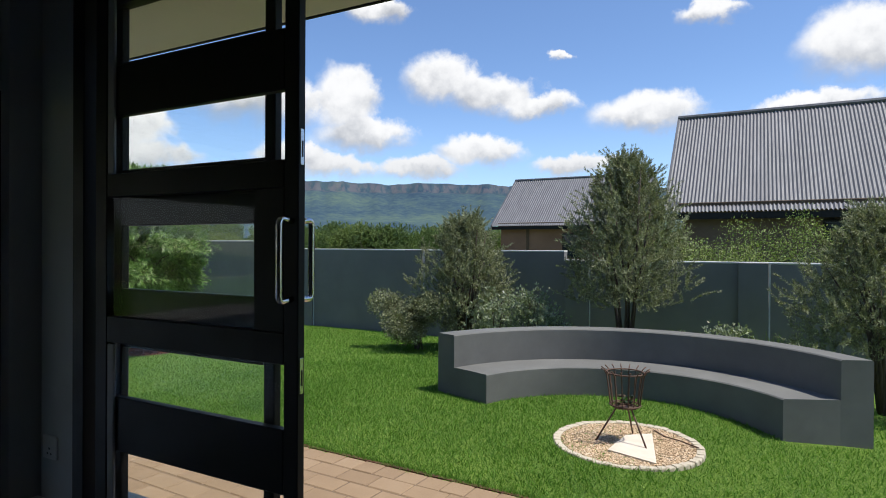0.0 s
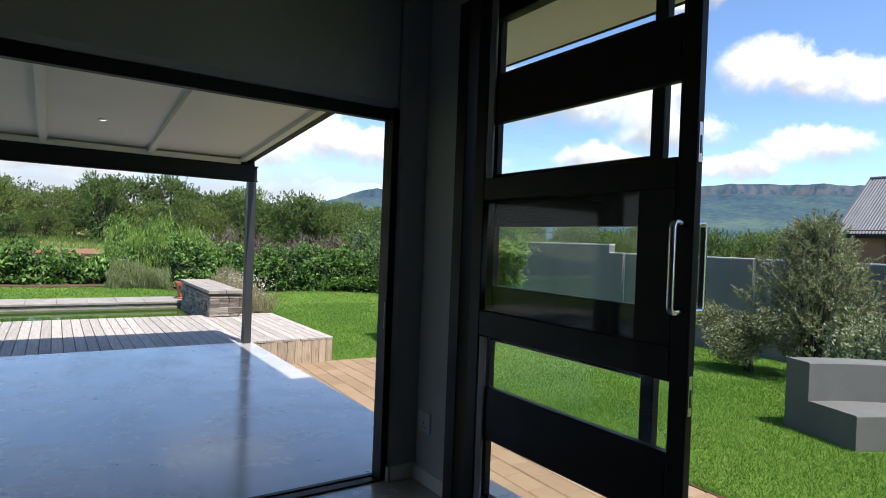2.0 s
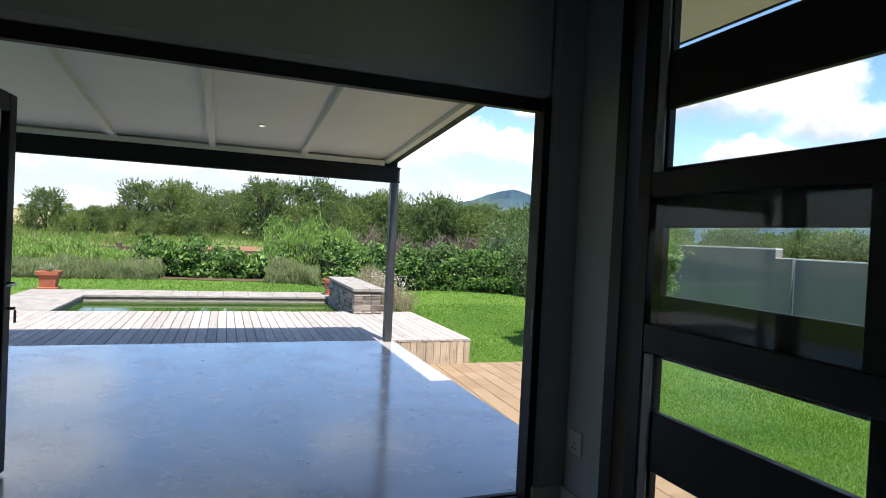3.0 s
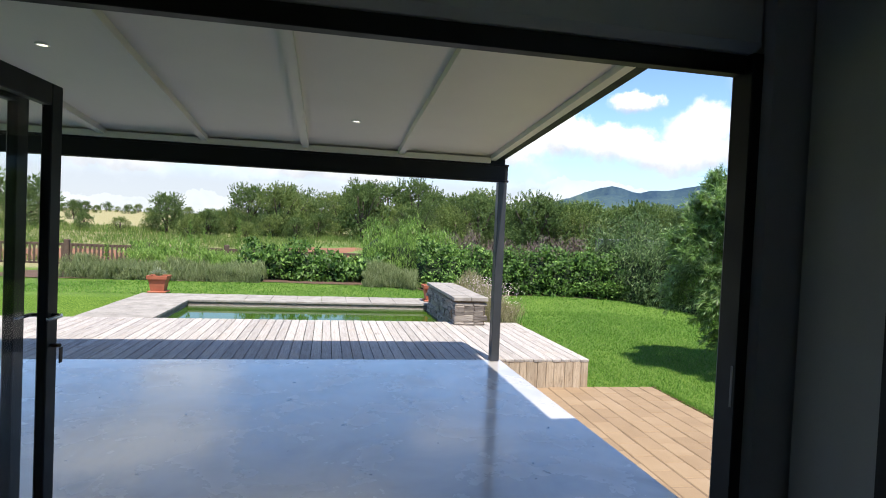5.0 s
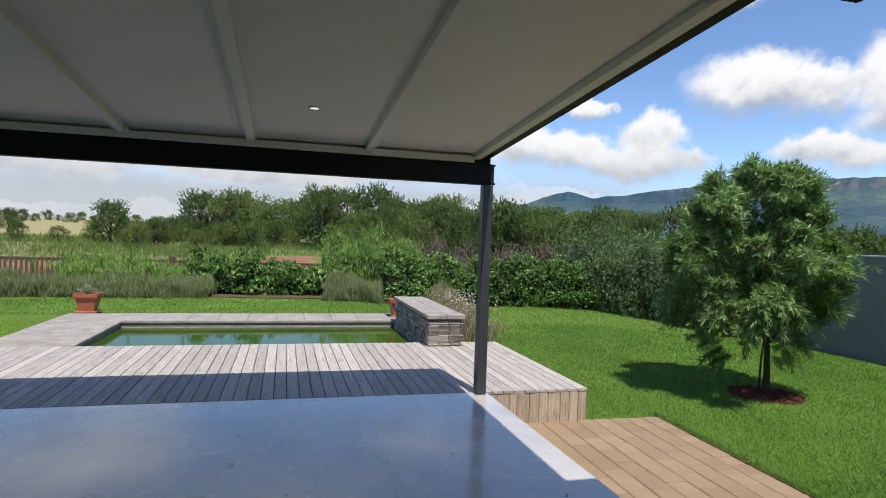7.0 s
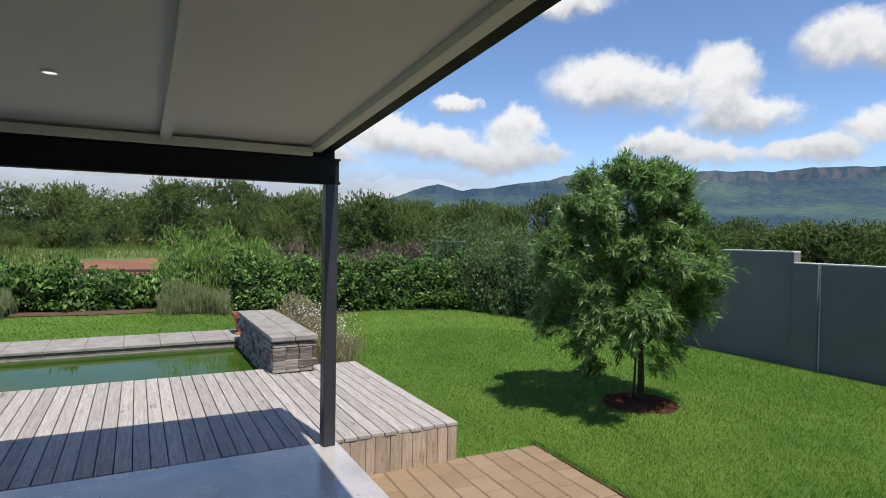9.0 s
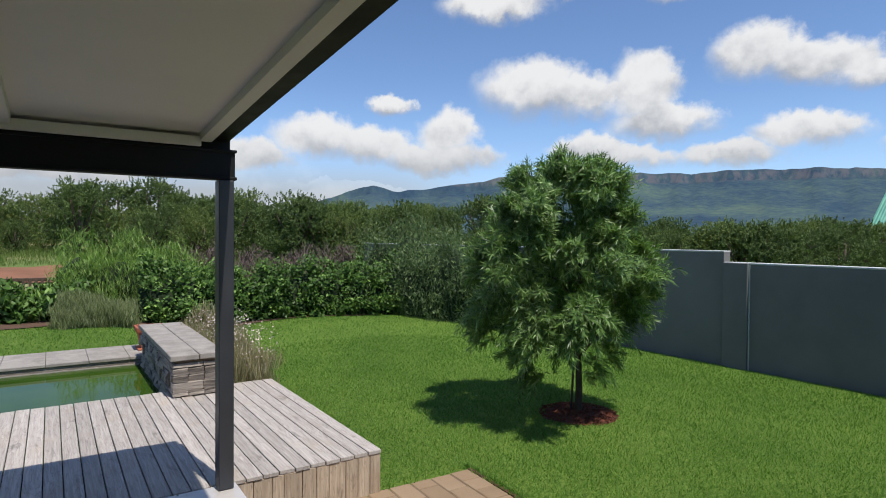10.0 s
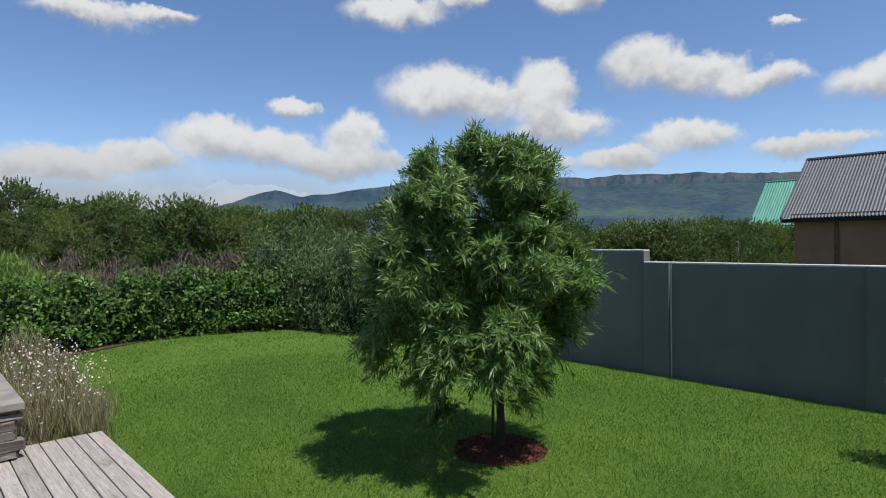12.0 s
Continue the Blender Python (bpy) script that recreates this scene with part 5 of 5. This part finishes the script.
hedge_band("seed_heads", "purple-brown seeding grasses behind the hedge", "tall grass", [(-20.6, 4.2), (-20.4, 7.0), (-20.0, 9.6)], 1.68, 1.2, 8000, 0.17, 0.026, M_PURPLE, 1.6, "", False, 0.15)

# flowering plants beyond the stone wall
fl = hedge_band("flower_border", "dry flowering border with small pale blooms by the stone wall", "flowers", [(-12.9, 3.75), (-11.6, 3.8), (-10.75, 3.75)], 0.70, 0.62, 14000, 0.2, 0.006, M_FLOWER, 2.2, "", False, 0.3)
n = 900
c = np.stack([rng.uniform(-13, -10.6, n), rng.uniform(3.45, 4.12, n), rng.uniform(0.12, 0.60, n) ** 0.85], 1)
t = spin(n)
v, q = quads(c, t, across(t), rng.uniform(0.016, 0.034, n), 0.02)
leaf_part("blossoms", v, q, M_BLOSSOM, fl, "tiny pale pink blossoms")

# soil beds along the planting and the paving
ys_ = np.linspace(-7.5, 9.7, 70)
bed_v = [(xx, yy, float(ground_z(xx, yy)) + 0.018) for yy in ys_ for xx in (-19.2, -18.2, -17.3 + 0.12 * math.sin(yy * 1.7))]
single("garden_bed", (np.array(bed_v), [(i * 3 + j, i * 3 + j + 1, (i + 1) * 3 + j + 1, (i + 1) * 3 + j) for i in range(69) for j in range(2)]), M_BEDSOIL, "reddish brown mulched bed under the hedges", "garden bed", "structure")
single("lawn_edge", prism([(PAVE_X0, PAVE_Y1 + 0.001), (PAVE_X1, float(pave_edge(PAVE_X1)) + 0.001), (PAVE_X1, float(pave_edge(PAVE_X1)) + 0.04), (PAVE_X0, PAVE_Y1 + 0.04)], -0.40, -0.347), M_SOIL, "narrow dark soil gap between paving and lawn", "soil edge", "structure")
lamp_ = thing("garden_lamp", (-3.75, 10.85, float(ground_z(-3.75, 10.85))), "small white cone garden lamp on a thin stake", "garden lamp")
part("shade", lathe([(0.0, 0.60), (0.012, 0.595), (0.06, 0.50), (0.052, 0.50), (0.0, 0.56)], 16, (-3.75, 10.85)), M_RING, lamp_, "white cone shade", True)
part("stake", tube([(-3.75, 10.85, -0.6), (-3.75, 10.85, 0.56)], 0.008, 6), M_STEEL, lamp_)

# ---- picket fence and field ----
fence = thing("picket_fence", (-22.0, -6.0, -0.2), "dark weathered timber picket fence beyond the garden", "fence")
post_m, picket_m = mesh_of("fence_post", block((-0.08, -0.08, -0.3), (0.08, 0.08, 1.12), 0.02), M_FENCE), mesh_of("picket", block((-0.018, -0.032, 0.1), (0.018, 0.032, 0.98), 0.008), M_FENCE)
fz = -0.36
for y in np.arange(-19.7, 5.0, 2.45):
    piece("fence_post", post_m, fence, (-22.0, y, fz))
for z0 in (0.28, 0.9):
    part("rail", block((-22.06, -20.0, fz + z0), (-22.02, 5.0, fz + z0 + 0.09), 0.01), M_FENCE, fence)
for y in np.arange(-19.6, 4.9, 0.135):
    piece("picket", picket_m, fence, (-21.99, y + random.uniform(-0.01, 0.01), fz + random.uniform(-0.02, 0.02)), random.uniform(-0.05, 0.05))


def patch(cx, cy, rx, ry, seed, lift=0.03):
    r_ = np.random.default_rng(seed)
    a_ = np.linspace(0, 2 * math.pi, 40, endpoint=False)
    rad = 1 + 0.2 * np.sin(a_ * 3 + r_.random() * 6) + 0.12 * np.sin(a_ * 7 + r_.random() * 6)
    pts = [(cx, cy)] + [(cx + rx * k * math.cos(q_), cy + ry * k * math.sin(q_)) for q_, k in zip(a_, rad)]
    return np.array([(x_, y_, float(ground_z(x_, y_)) + lift) for x_, y_ in pts]), [(0, 1 + i, 1 + (i + 1) % 40) for i in range(40)]


single("red_earth", patch(-31.8, 1.2, 3.2, 3.0, 3, 0.05), M_EARTH, "bare patch of red-brown earth in the field", "earth", "structure")
single("red_earth", patch(-25.5, -9.5, 2.6, 6.0, 5), M_EARTH, "bare patch of red-brown earth in the field", "earth", "structure")

# tall field grass
n = 95000
x_ = -22.6 - 26 * rng.random(n) ** 1.3
y_ = rng.uniform(-30, 22, n)
keep = np.hypot((x_ + 29.6) / 5.6, (y_ - 1.2) / 3.1) > 1
keep &= np.hypot((x_ + 25.5) / 2.7, (y_ + 9.5) / 6.1) > 1
x_, y_ = x_[keep], y_[keep]
tall = rng.uniform(0.14, 0.42, len(x_)) * (0.6 + 0.6 * (np.sin(x_ * 0.4) * np.sin(y_ * 0.3) > 0))
t = spin(len(x_)) * 0.35 + (0, 0, 1)
t /= np.linalg.norm(t, axis=1, keepdims=True)
c = np.stack([x_, y_, ground_z(x_, y_)], 1) + t * tall[:, None] * 0.48
v, q = quads(c, t, across(t), tall, 0.024)
field_grass = new("field_grass", leaf_mesh("field_grass", v, q, M_VELD))
tagged(field_grass, "tall green and straw-coloured field grass", "grass", "", "stuff")


# ---- woods ----
def bush_tree(seed, tall, wide, mat, n):
    """A broad bushveld tree, built at the origin."""
    r_ = np.random.default_rng(seed)
    ob = thing("tree", (0, 0, 0), "broad dark green bushveld tree at the field's edge" if mat is M_WOOD2 else "spreading olive-green bushveld tree at the field's edge", "tree", "bushveld trees")
    ls = [limb([(0, 0, -0.3), (0.1, 0.05, tall * 0.3), (0.0, 0.1, tall * 0.7)], tall * 0.035, tall * 0.012, 7)]
    for k in range(6):
        a_ = r_.uniform(0, 6.28)
        ls.append(limb([(0, 0, tall * 0.2), (0.3 * wide * math.cos(a_), 0.3 * wide * math.sin(a_), tall * 0.42), (0.6 * wide * math.cos(a_), 0.6 * wide * math.sin(a_), tall * 0.68)], tall * 0.018, tall * 0.005, 6))
    part("trunk", join(*ls), M_BARK, ob, "", True)
    count = 36
    k = n // count
    heads = 38                                                          # rounded heads of shoots at uneven heights
    ha, hh = r_.uniform(0, 2 * math.pi, heads), r_.random(heads) ** 0.8
    hr = wide * (0.35 + 0.6 * r_.random(heads)) * np.sqrt(np.clip(1 - (hh * 0.95) ** 2.2, 0.02, 1))
    head = np.stack([hr * np.cos(ha), hr * np.sin(ha), tall * (0.06 + 0.78 * hh)], 1)
    own = r_.integers(0, heads, k)
    d_ = r_.normal(size=(k, 3))
    d_ /= np.linalg.norm(d_, axis=1, keepdims=True)
    bulk = tall * r_.uniform(0.10, 0.21, heads)
    root = head[own] + d_ * (bulk[own] * r_.random(k) ** 0.4)[:, None] * (1, 1, 0.85)
    root[:, 2] = np.maximum(root[:, 2], 0.0)
    way_ = d_ * 0.7 + r_.normal(0, 0.35, (k, 3)) + (0, 0, 0.55)
    way_ /= np.linalg.norm(way_, axis=1, keepdims=True)
    s_ = r_.random((k, count, 1))
    c_ = (root[:, None] + way_[:, None] * (tall * r_.uniform(0.02, 0.075, k))[:, None, None] * s_).reshape(-1, 3)
    t_ = way_[:, None] * 0.6 + spin(k * count).reshape(k, count, 3)
    t_ = (t_ / np.linalg.norm(t_, axis=2, keepdims=True)).reshape(-1, 3)
    c_ = c_ + t_ * tall * 0.008
    size_ = tall * 0.0175 * r_.uniform(0.6, 1.3, len(c_))
    v_, q_ = quads(c_, t_, facing(t_, np.repeat(d_, count, 0) + (0, 0, 0.35)), size_, size_ * 0.55)
    leaf_part("crown", v_, q_, mat, ob)
    return ob


kinds = [bush_tree(s, t_, w_, m_, k_) for s, t_, w_, m_, k_ in ((1, 4.9, 3.0, M_WOOD, 60000), (2, 4.6, 3.1, M_WOOD2, 60000), (3, 5.2, 2.6, M_WOOD2, 60000), (4, 4.0, 2.8, M_WOOD, 50000))]
spots = []
for az_ in np.arange(62, 107, 2.0):
    spots.append((az_ + rng.uniform(-0.7, 0.7), rng.uniform(41, 50), rng.uniform(0.74, 0.92) * (1.0 if az_ < 74 else 0.96 if az_ < 100 else 0.62)))
for az_ in np.arange(56, 112, 2.4):
    spots.append((az_ + rng.uniform(-0.8, 0.8), rng.uniform(37, 46), rng.uniform(0.24, 0.45)))
for az_ in np.arange(50, 98, 3.2):
    spots.append((az_ + rng.uniform(-1, 1), rng.uniform(53, 64), rng.uniform(0.9, 1.2)))
for az_ in np.arange(24.4, 58, 1.9):
    spots.append((az_ + rng.uniform(-0.8, 0.8), rng.uniform(27, 36), rng.uniform(0.5, 0.68)))
for az_ in np.arange(21, 44, 2.0):
    spots.append((az_ + rng.uniform(-0.6, 0.6), rng.uniform(43, 52), rng.uniform(0.6, 0.85)))
for az_ in np.arange(-4, 58, 3.0):
    spots.append((az_ + rng.uniform(-1, 1), rng.uniform(46, 62), rng.uniform(0.62, 0.86)))
for az_ in np.arange(94, 104.5, 1.1):
    spots.append((az_ + rng.uniform(-0.5, 0.5), rng.uniform(42, 48), rng.uniform(0.36, 0.52)))
for az_ in np.arange(103, 126, 0.8):
    spots.append((az_, rng.uniform(74, 82), rng.uniform(0.18, 0.3)))
spots += [(61, 40, 0.82), (66.3, 38, 0.92), (68.8, 38, 0.9), (115.6, 47, 0.9), (118.5, 48, 1.1), (112.0, 60, 0.34), (120, 44, 0.8), (70.5, 38, 0.92), (65.5, 40, 0.9), (78.5, 40, 0.8), (102, 41, 0.4), (103.5, 36, 0.36)]
for i, (az_, d_, s_) in enumerate(spots):
    x_, y_ = -2.0 - d_ * math.sin(radians(az_)), 1.5 + d_ * math.cos(radians(az_))
    src = kinds[int(rng.integers(0, 4))]
    m_ = Matrix.Translation((x_, y_, float(ground_z(x_, y_)) - 0.1)) @ Matrix.Rotation(rng.uniform(0, 6.28), 4, "Z")
    ob_ = copy_thing(src, m_)
    ob_.scale = (s_, s_, s_ * rng.uniform(0.9, 1.1))
for k_, (x_, y_) in zip(kinds, ((-58, 26), (-60, -2), (-64, 12), (-48, 40))):
    k_.location = (x_, y_, float(ground_z(x_, y_)))

# bright bushes over the boundary wall
hedge_band("hedge", "leafy yellow-green bushes of the neighbouring garden", "hedge", [(-2.6, 14.6), (0.5, 14.4), (4.0, 14.2)], 2.6, 1.6, 64000, 0.06, 0.024, M_SHRUB, 0.5, "", True, 0.2)

# ---- neighbours' houses ----
def sheet_roof(x0, x1, y_eave, y_ridge, z_eave, z_ridge, pitch=0.13, amp=0.03):
    """Corrugated sheeting running from eave to ridge."""
    xs = np.arange(x0, x1 + 1e-6, pitch / 4)
    wv = amp * np.array([0, 1, 0, -1])[np.arange(len(xs)) % 4]
    k = len(xs)
    v_ = [(x_, y_eave, z_eave + a_) for x_, a_ in zip(xs, wv)] + [(x_, y_ridge, z_ridge + a_) for x_, a_ in zip(xs, wv)]
    return np.array(v_), [(i, i + 1, k + i + 1, k + i) for i in range(k - 1)]


def house(x0, x1, y0, y1, z0, ze, zr, label, wall_mat, roof_mat, openings, over=0.5, pitch=0.13):
    ob = thing("house", ((x0 + x1) / 2, (y0 + y1) / 2, z0), label, "house")
    ym = (y0 + y1) / 2
    gab = [(x0, y0, z0), (x0, y1, z0), (x0, y1, ze), (x0, ym, zr - 0.12), (x0, y0, ze)]
    v_ = np.array(gab + [(x1, b_, c_) for _, b_, c_ in gab])
    part("wall", (v_, [(0, 1, 2, 3, 4), (9, 8, 7, 6, 5), (0, 4, 9, 5), (1, 6, 7, 2)]), wall_mat, ob)
    sl = (zr - ze) / (ym - y0)
    f1 = part("roof", sheet_roof(x0 - over, x1 + over, y0 - over, ym, ze - over * sl + 0.08, zr, pitch), roof_mat, ob, "corrugated metal sheeting", True)
    part("roof", sheet_roof(x0 - over, x1 + over, y1 + over, ym, ze - over * sl + 0.08, zr, pitch), roof_mat, ob, "corrugated metal sheeting", True)
    part("ridge_cap", tube([(x0 - over - 0.02, ym, zr + 0.02), (x1 + over + 0.02, ym, zr + 0.02)], 0.09, 8), roof_mat, f1)
    for xa in (x0 - over, x1 + over):
        part("barge_board", (np.array([(xa + dx, yy, zz + dz) for dx in (-0.04, 0.04) for yy, zz in ((y0 - over, ze - over * sl + 0.08), (ym, zr)) for dz in (-0.2, 0.06)]), [(0, 1, 3, 2), (4, 6, 7, 5), (0, 4, 5, 1), (2, 3, 7, 6), (0, 2, 6, 4), (1, 5, 7, 3)]), roof_mat, f1)
    # Dark bar added to darken the wall top where the eave throws shade.
    part("eave_beam", block((x0 - 0.1, y0 - 0.3, ze - 0.42), (x1 + 0.1, y0 - 0.05, ze - 0.1), 0.02), M_FENCE, ob, "dark bar standing for the shade under the eave")
    part("eave_board", block((x0 - over, y0 - over + 0.02, ze - over * sl - 0.16), (x1 + over, y0 - over + 0.06, ze - over * sl + 0.04)), M_BEAM, ob)
    for a_, b_, c_, d_, kind_ in openings:
        win = part("window" if kind_ else "timber_post", block((a_, y0 - 0.06, c_), (b_, y0 - 0.001, d_), 0.01), M_DARKGLASS if kind_ else M_FENCE, ob)
        if kind_:
            part("window_frame", join(block((a_ - 0.07, y0 - 0.09, c_ - 0.07), (a_ - 0.001, y0 - 0.002, d_ + 0.07)), block((b_ + 0.001, y0 - 0.09, c_ - 0.07), (b_ + 0.07, y0 - 0.002, d_ + 0.07)), block((a_, y0 - 0.09, d_ + 0.001), (b_, y0 - 0.002, d_ + 0.07)), block((a_, y0 - 0.09, c_ - 0.07), (b_, y0 - 0.002, c_ - 0.001))), M_BEAM, win)
    return ob


house(-1.75, 16.0, 21.4, 28.4, -1.6, 2.95, 6.35, "large house with grey corrugated roof above the wall", M_DARKHOUSE, M_ROOF, [(6.0, 7.4, 0.6, 2.2, True), (2.2, 3.0, 0.8, 2.2, True)], 0.5, 0.11)
house(-14.7, -6.0, 37.3, 45.3, -1.6, 3.1, 6.25, "neighbouring brown house with grey corrugated gable roof", M_HOUSE, M_ROOF, [(-12.9, -12.7, -1.5, 3.0, False), (-10.4, -9.4, 0.8, 2.2, True)], 0.5, 0.15)
house(-25.2, -16.6, 62.0, 71.0, -1.6, 3.1, 7.4, "distant house with bright green metal roof", M_HOUSE, M_GREENROOF, [(-24.4, -23.4, 1.4, 2.6, True), (-22.4, -21.4, 1.4, 2.6, True)], 0.5, 0.24)

# ---- mountains ----
def ridge_height(b):
    """Skyline height in degrees at a bearing left of +y."""
    pts_b = [-60, -20, 10, 17, 23, 28, 33, 38, 44, 50, 52, 55, 57, 59, 61, 62.8, 64.5, 66.5, 72, 90, 140]
    pts_h = [5.0, 5.4, 5.4, 5.6, 5.9, 6.1, 5.95, 6.1, 6.1, 6.0, 5.6, 5.2, 4.9, 4.6, 4.5, 5.0, 4.8, 4.0, 2.4, 1.2, 1.0]
    return np.interp(b, pts_b, pts_h)


bb = np.linspace(-60, 100, 330)
prof = [(0.0, 0.55), (0.16, 0.68), (0.34, 0.77), (0.52, 0.85), (0.68, 0.90), (0.80, 0.94), (0.835, 0.955), (0.97, 0.962), (1.0, 0.985), (0.98, 1.12)]
D = 3400.0
mv = []
for b_ in bb:
    top = D * math.tan(radians(float(ridge_height(b_)))) + 8 * noise.noise((b_ * 0.7, 0, 0)) + 4 * noise.noise((b_ * 2.1, 3, 0))
    for h_, d_ in prof:
        hh = min(h_, 0.8)
        gully = 1 + 0.030 * noise.noise((b_ * 0.35, hh * 2, 5)) * (1 - hh * 0.6) + 0.010 * noise.noise((b_ * 1.3, hh * 3, 9)) + 0.003 * noise.noise((b_ * 4.0, hh, 2))
        mv.append((-D * d_ * gully * math.sin(radians(b_)), D * d_ * gully * math.cos(radians(b_)), top * h_ * (1 + 0.05 * noise.noise((b_ * 0.5, h_ * 4, 1)) * (1 - h_))))
k = len(prof)
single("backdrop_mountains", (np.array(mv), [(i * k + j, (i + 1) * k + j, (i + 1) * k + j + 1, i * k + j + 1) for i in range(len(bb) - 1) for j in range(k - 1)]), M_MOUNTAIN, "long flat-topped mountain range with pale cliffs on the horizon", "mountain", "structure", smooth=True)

# ---- lawn grass ----
def mown(n, cx, cy, reach, power, tall, wide):
    """Blades thinning out evenly from a middle, with no edge to the sown patch."""
    d_, a_ = reach * rng.random(n) ** power, rng.uniform(0, 2 * math.pi, n)
    x_, y_ = cx + d_ * np.cos(a_), cy + d_ * np.sin(a_)
    ok = ~((x_ > PAVE_X0 - 0.01) & (y_ < pave_edge(x_) + 0.02)) & ~((x_ > DECK_X0 - 0.02) & (y_ < DECK_Y + 0.01)) & (np.hypot(x_ - RC[0], y_ - RC[1]) > 0.645) & (np.hypot(x_ - TB[0], y_ - TB[1]) > 0.45 + 0.05 * rng.random(n))
    br, ba = np.hypot(x_ - BC[0], y_ - BC[1]), np.degrees(np.arctan2(y_ - BC[1], x_ - BC[0]))
    ok &= ~((br > 1.64) & (br < 2.46) & (ba > 31) & (ba < 161))
    ok &= ~((x_ > -14.1) & (y_ < 4.0)) & (y_ < WY - 0.03) & (x_ > -17.35 + 0.12 * np.sin(y_ * 1.7)) & (x_ < 3.2)
    x_, y_, d_ = x_[ok], y_[ok], d_[ok]
    t_ = spin(len(x_)) * 0.8 + (0, 0, 1)
    t_ /= np.linalg.norm(t_, axis=1, keepdims=True)
    s_ = across(t_)
    h_ = rng.uniform(0.5, 1.25, (len(x_), 1)) * tall
    w_ = wide * (0.7 + 0.09 * d_)[:, None]
    b_ = np.stack([x_, y_, ground_z(x_, y_) - 0.002], 1)
    return np.stack([b_ - s_ * w_ / 2, b_ + s_ * w_ / 2, b_ + t_ * h_], 1).reshape(-1, 3)


x_ = rng.uniform(-7.9, 2.4, 14000)
y_ = pave_edge(x_) + rng.uniform(0.004, 0.07, len(x_))
t = spin(len(x_)) * 0.9 + (0, -0.4, 0.8)
t /= np.linalg.norm(t, axis=1, keepdims=True)
s_ = across(t)
b_ = np.stack([x_, y_, ground_z(x_, y_)], 1)
rim = np.stack([b_ - s_ * 0.004, b_ + s_ * 0.004, b_ + t * rng.uniform(0.02, 0.06, (len(x_), 1))], 1).reshape(-1, 3)
blades = np.concatenate([mown(420000, -4.5, 5.5, 16.0, 0.75, 0.045, 0.008), mown(160000, -7.5, 6.0, 7.0, 0.6, 0.045, 0.007), mown(110000, -1.5, 5.5, 4.5, 0.6, 0.045, 0.007), rim])
lawn = new("lawn_grass", leaf_mesh("lawn_grass", blades, np.arange(len(blades)).reshape(-1, 3), M_GRASS))
tagged(lawn, "short bright green mown lawn grass", "grass", "", "stuff")
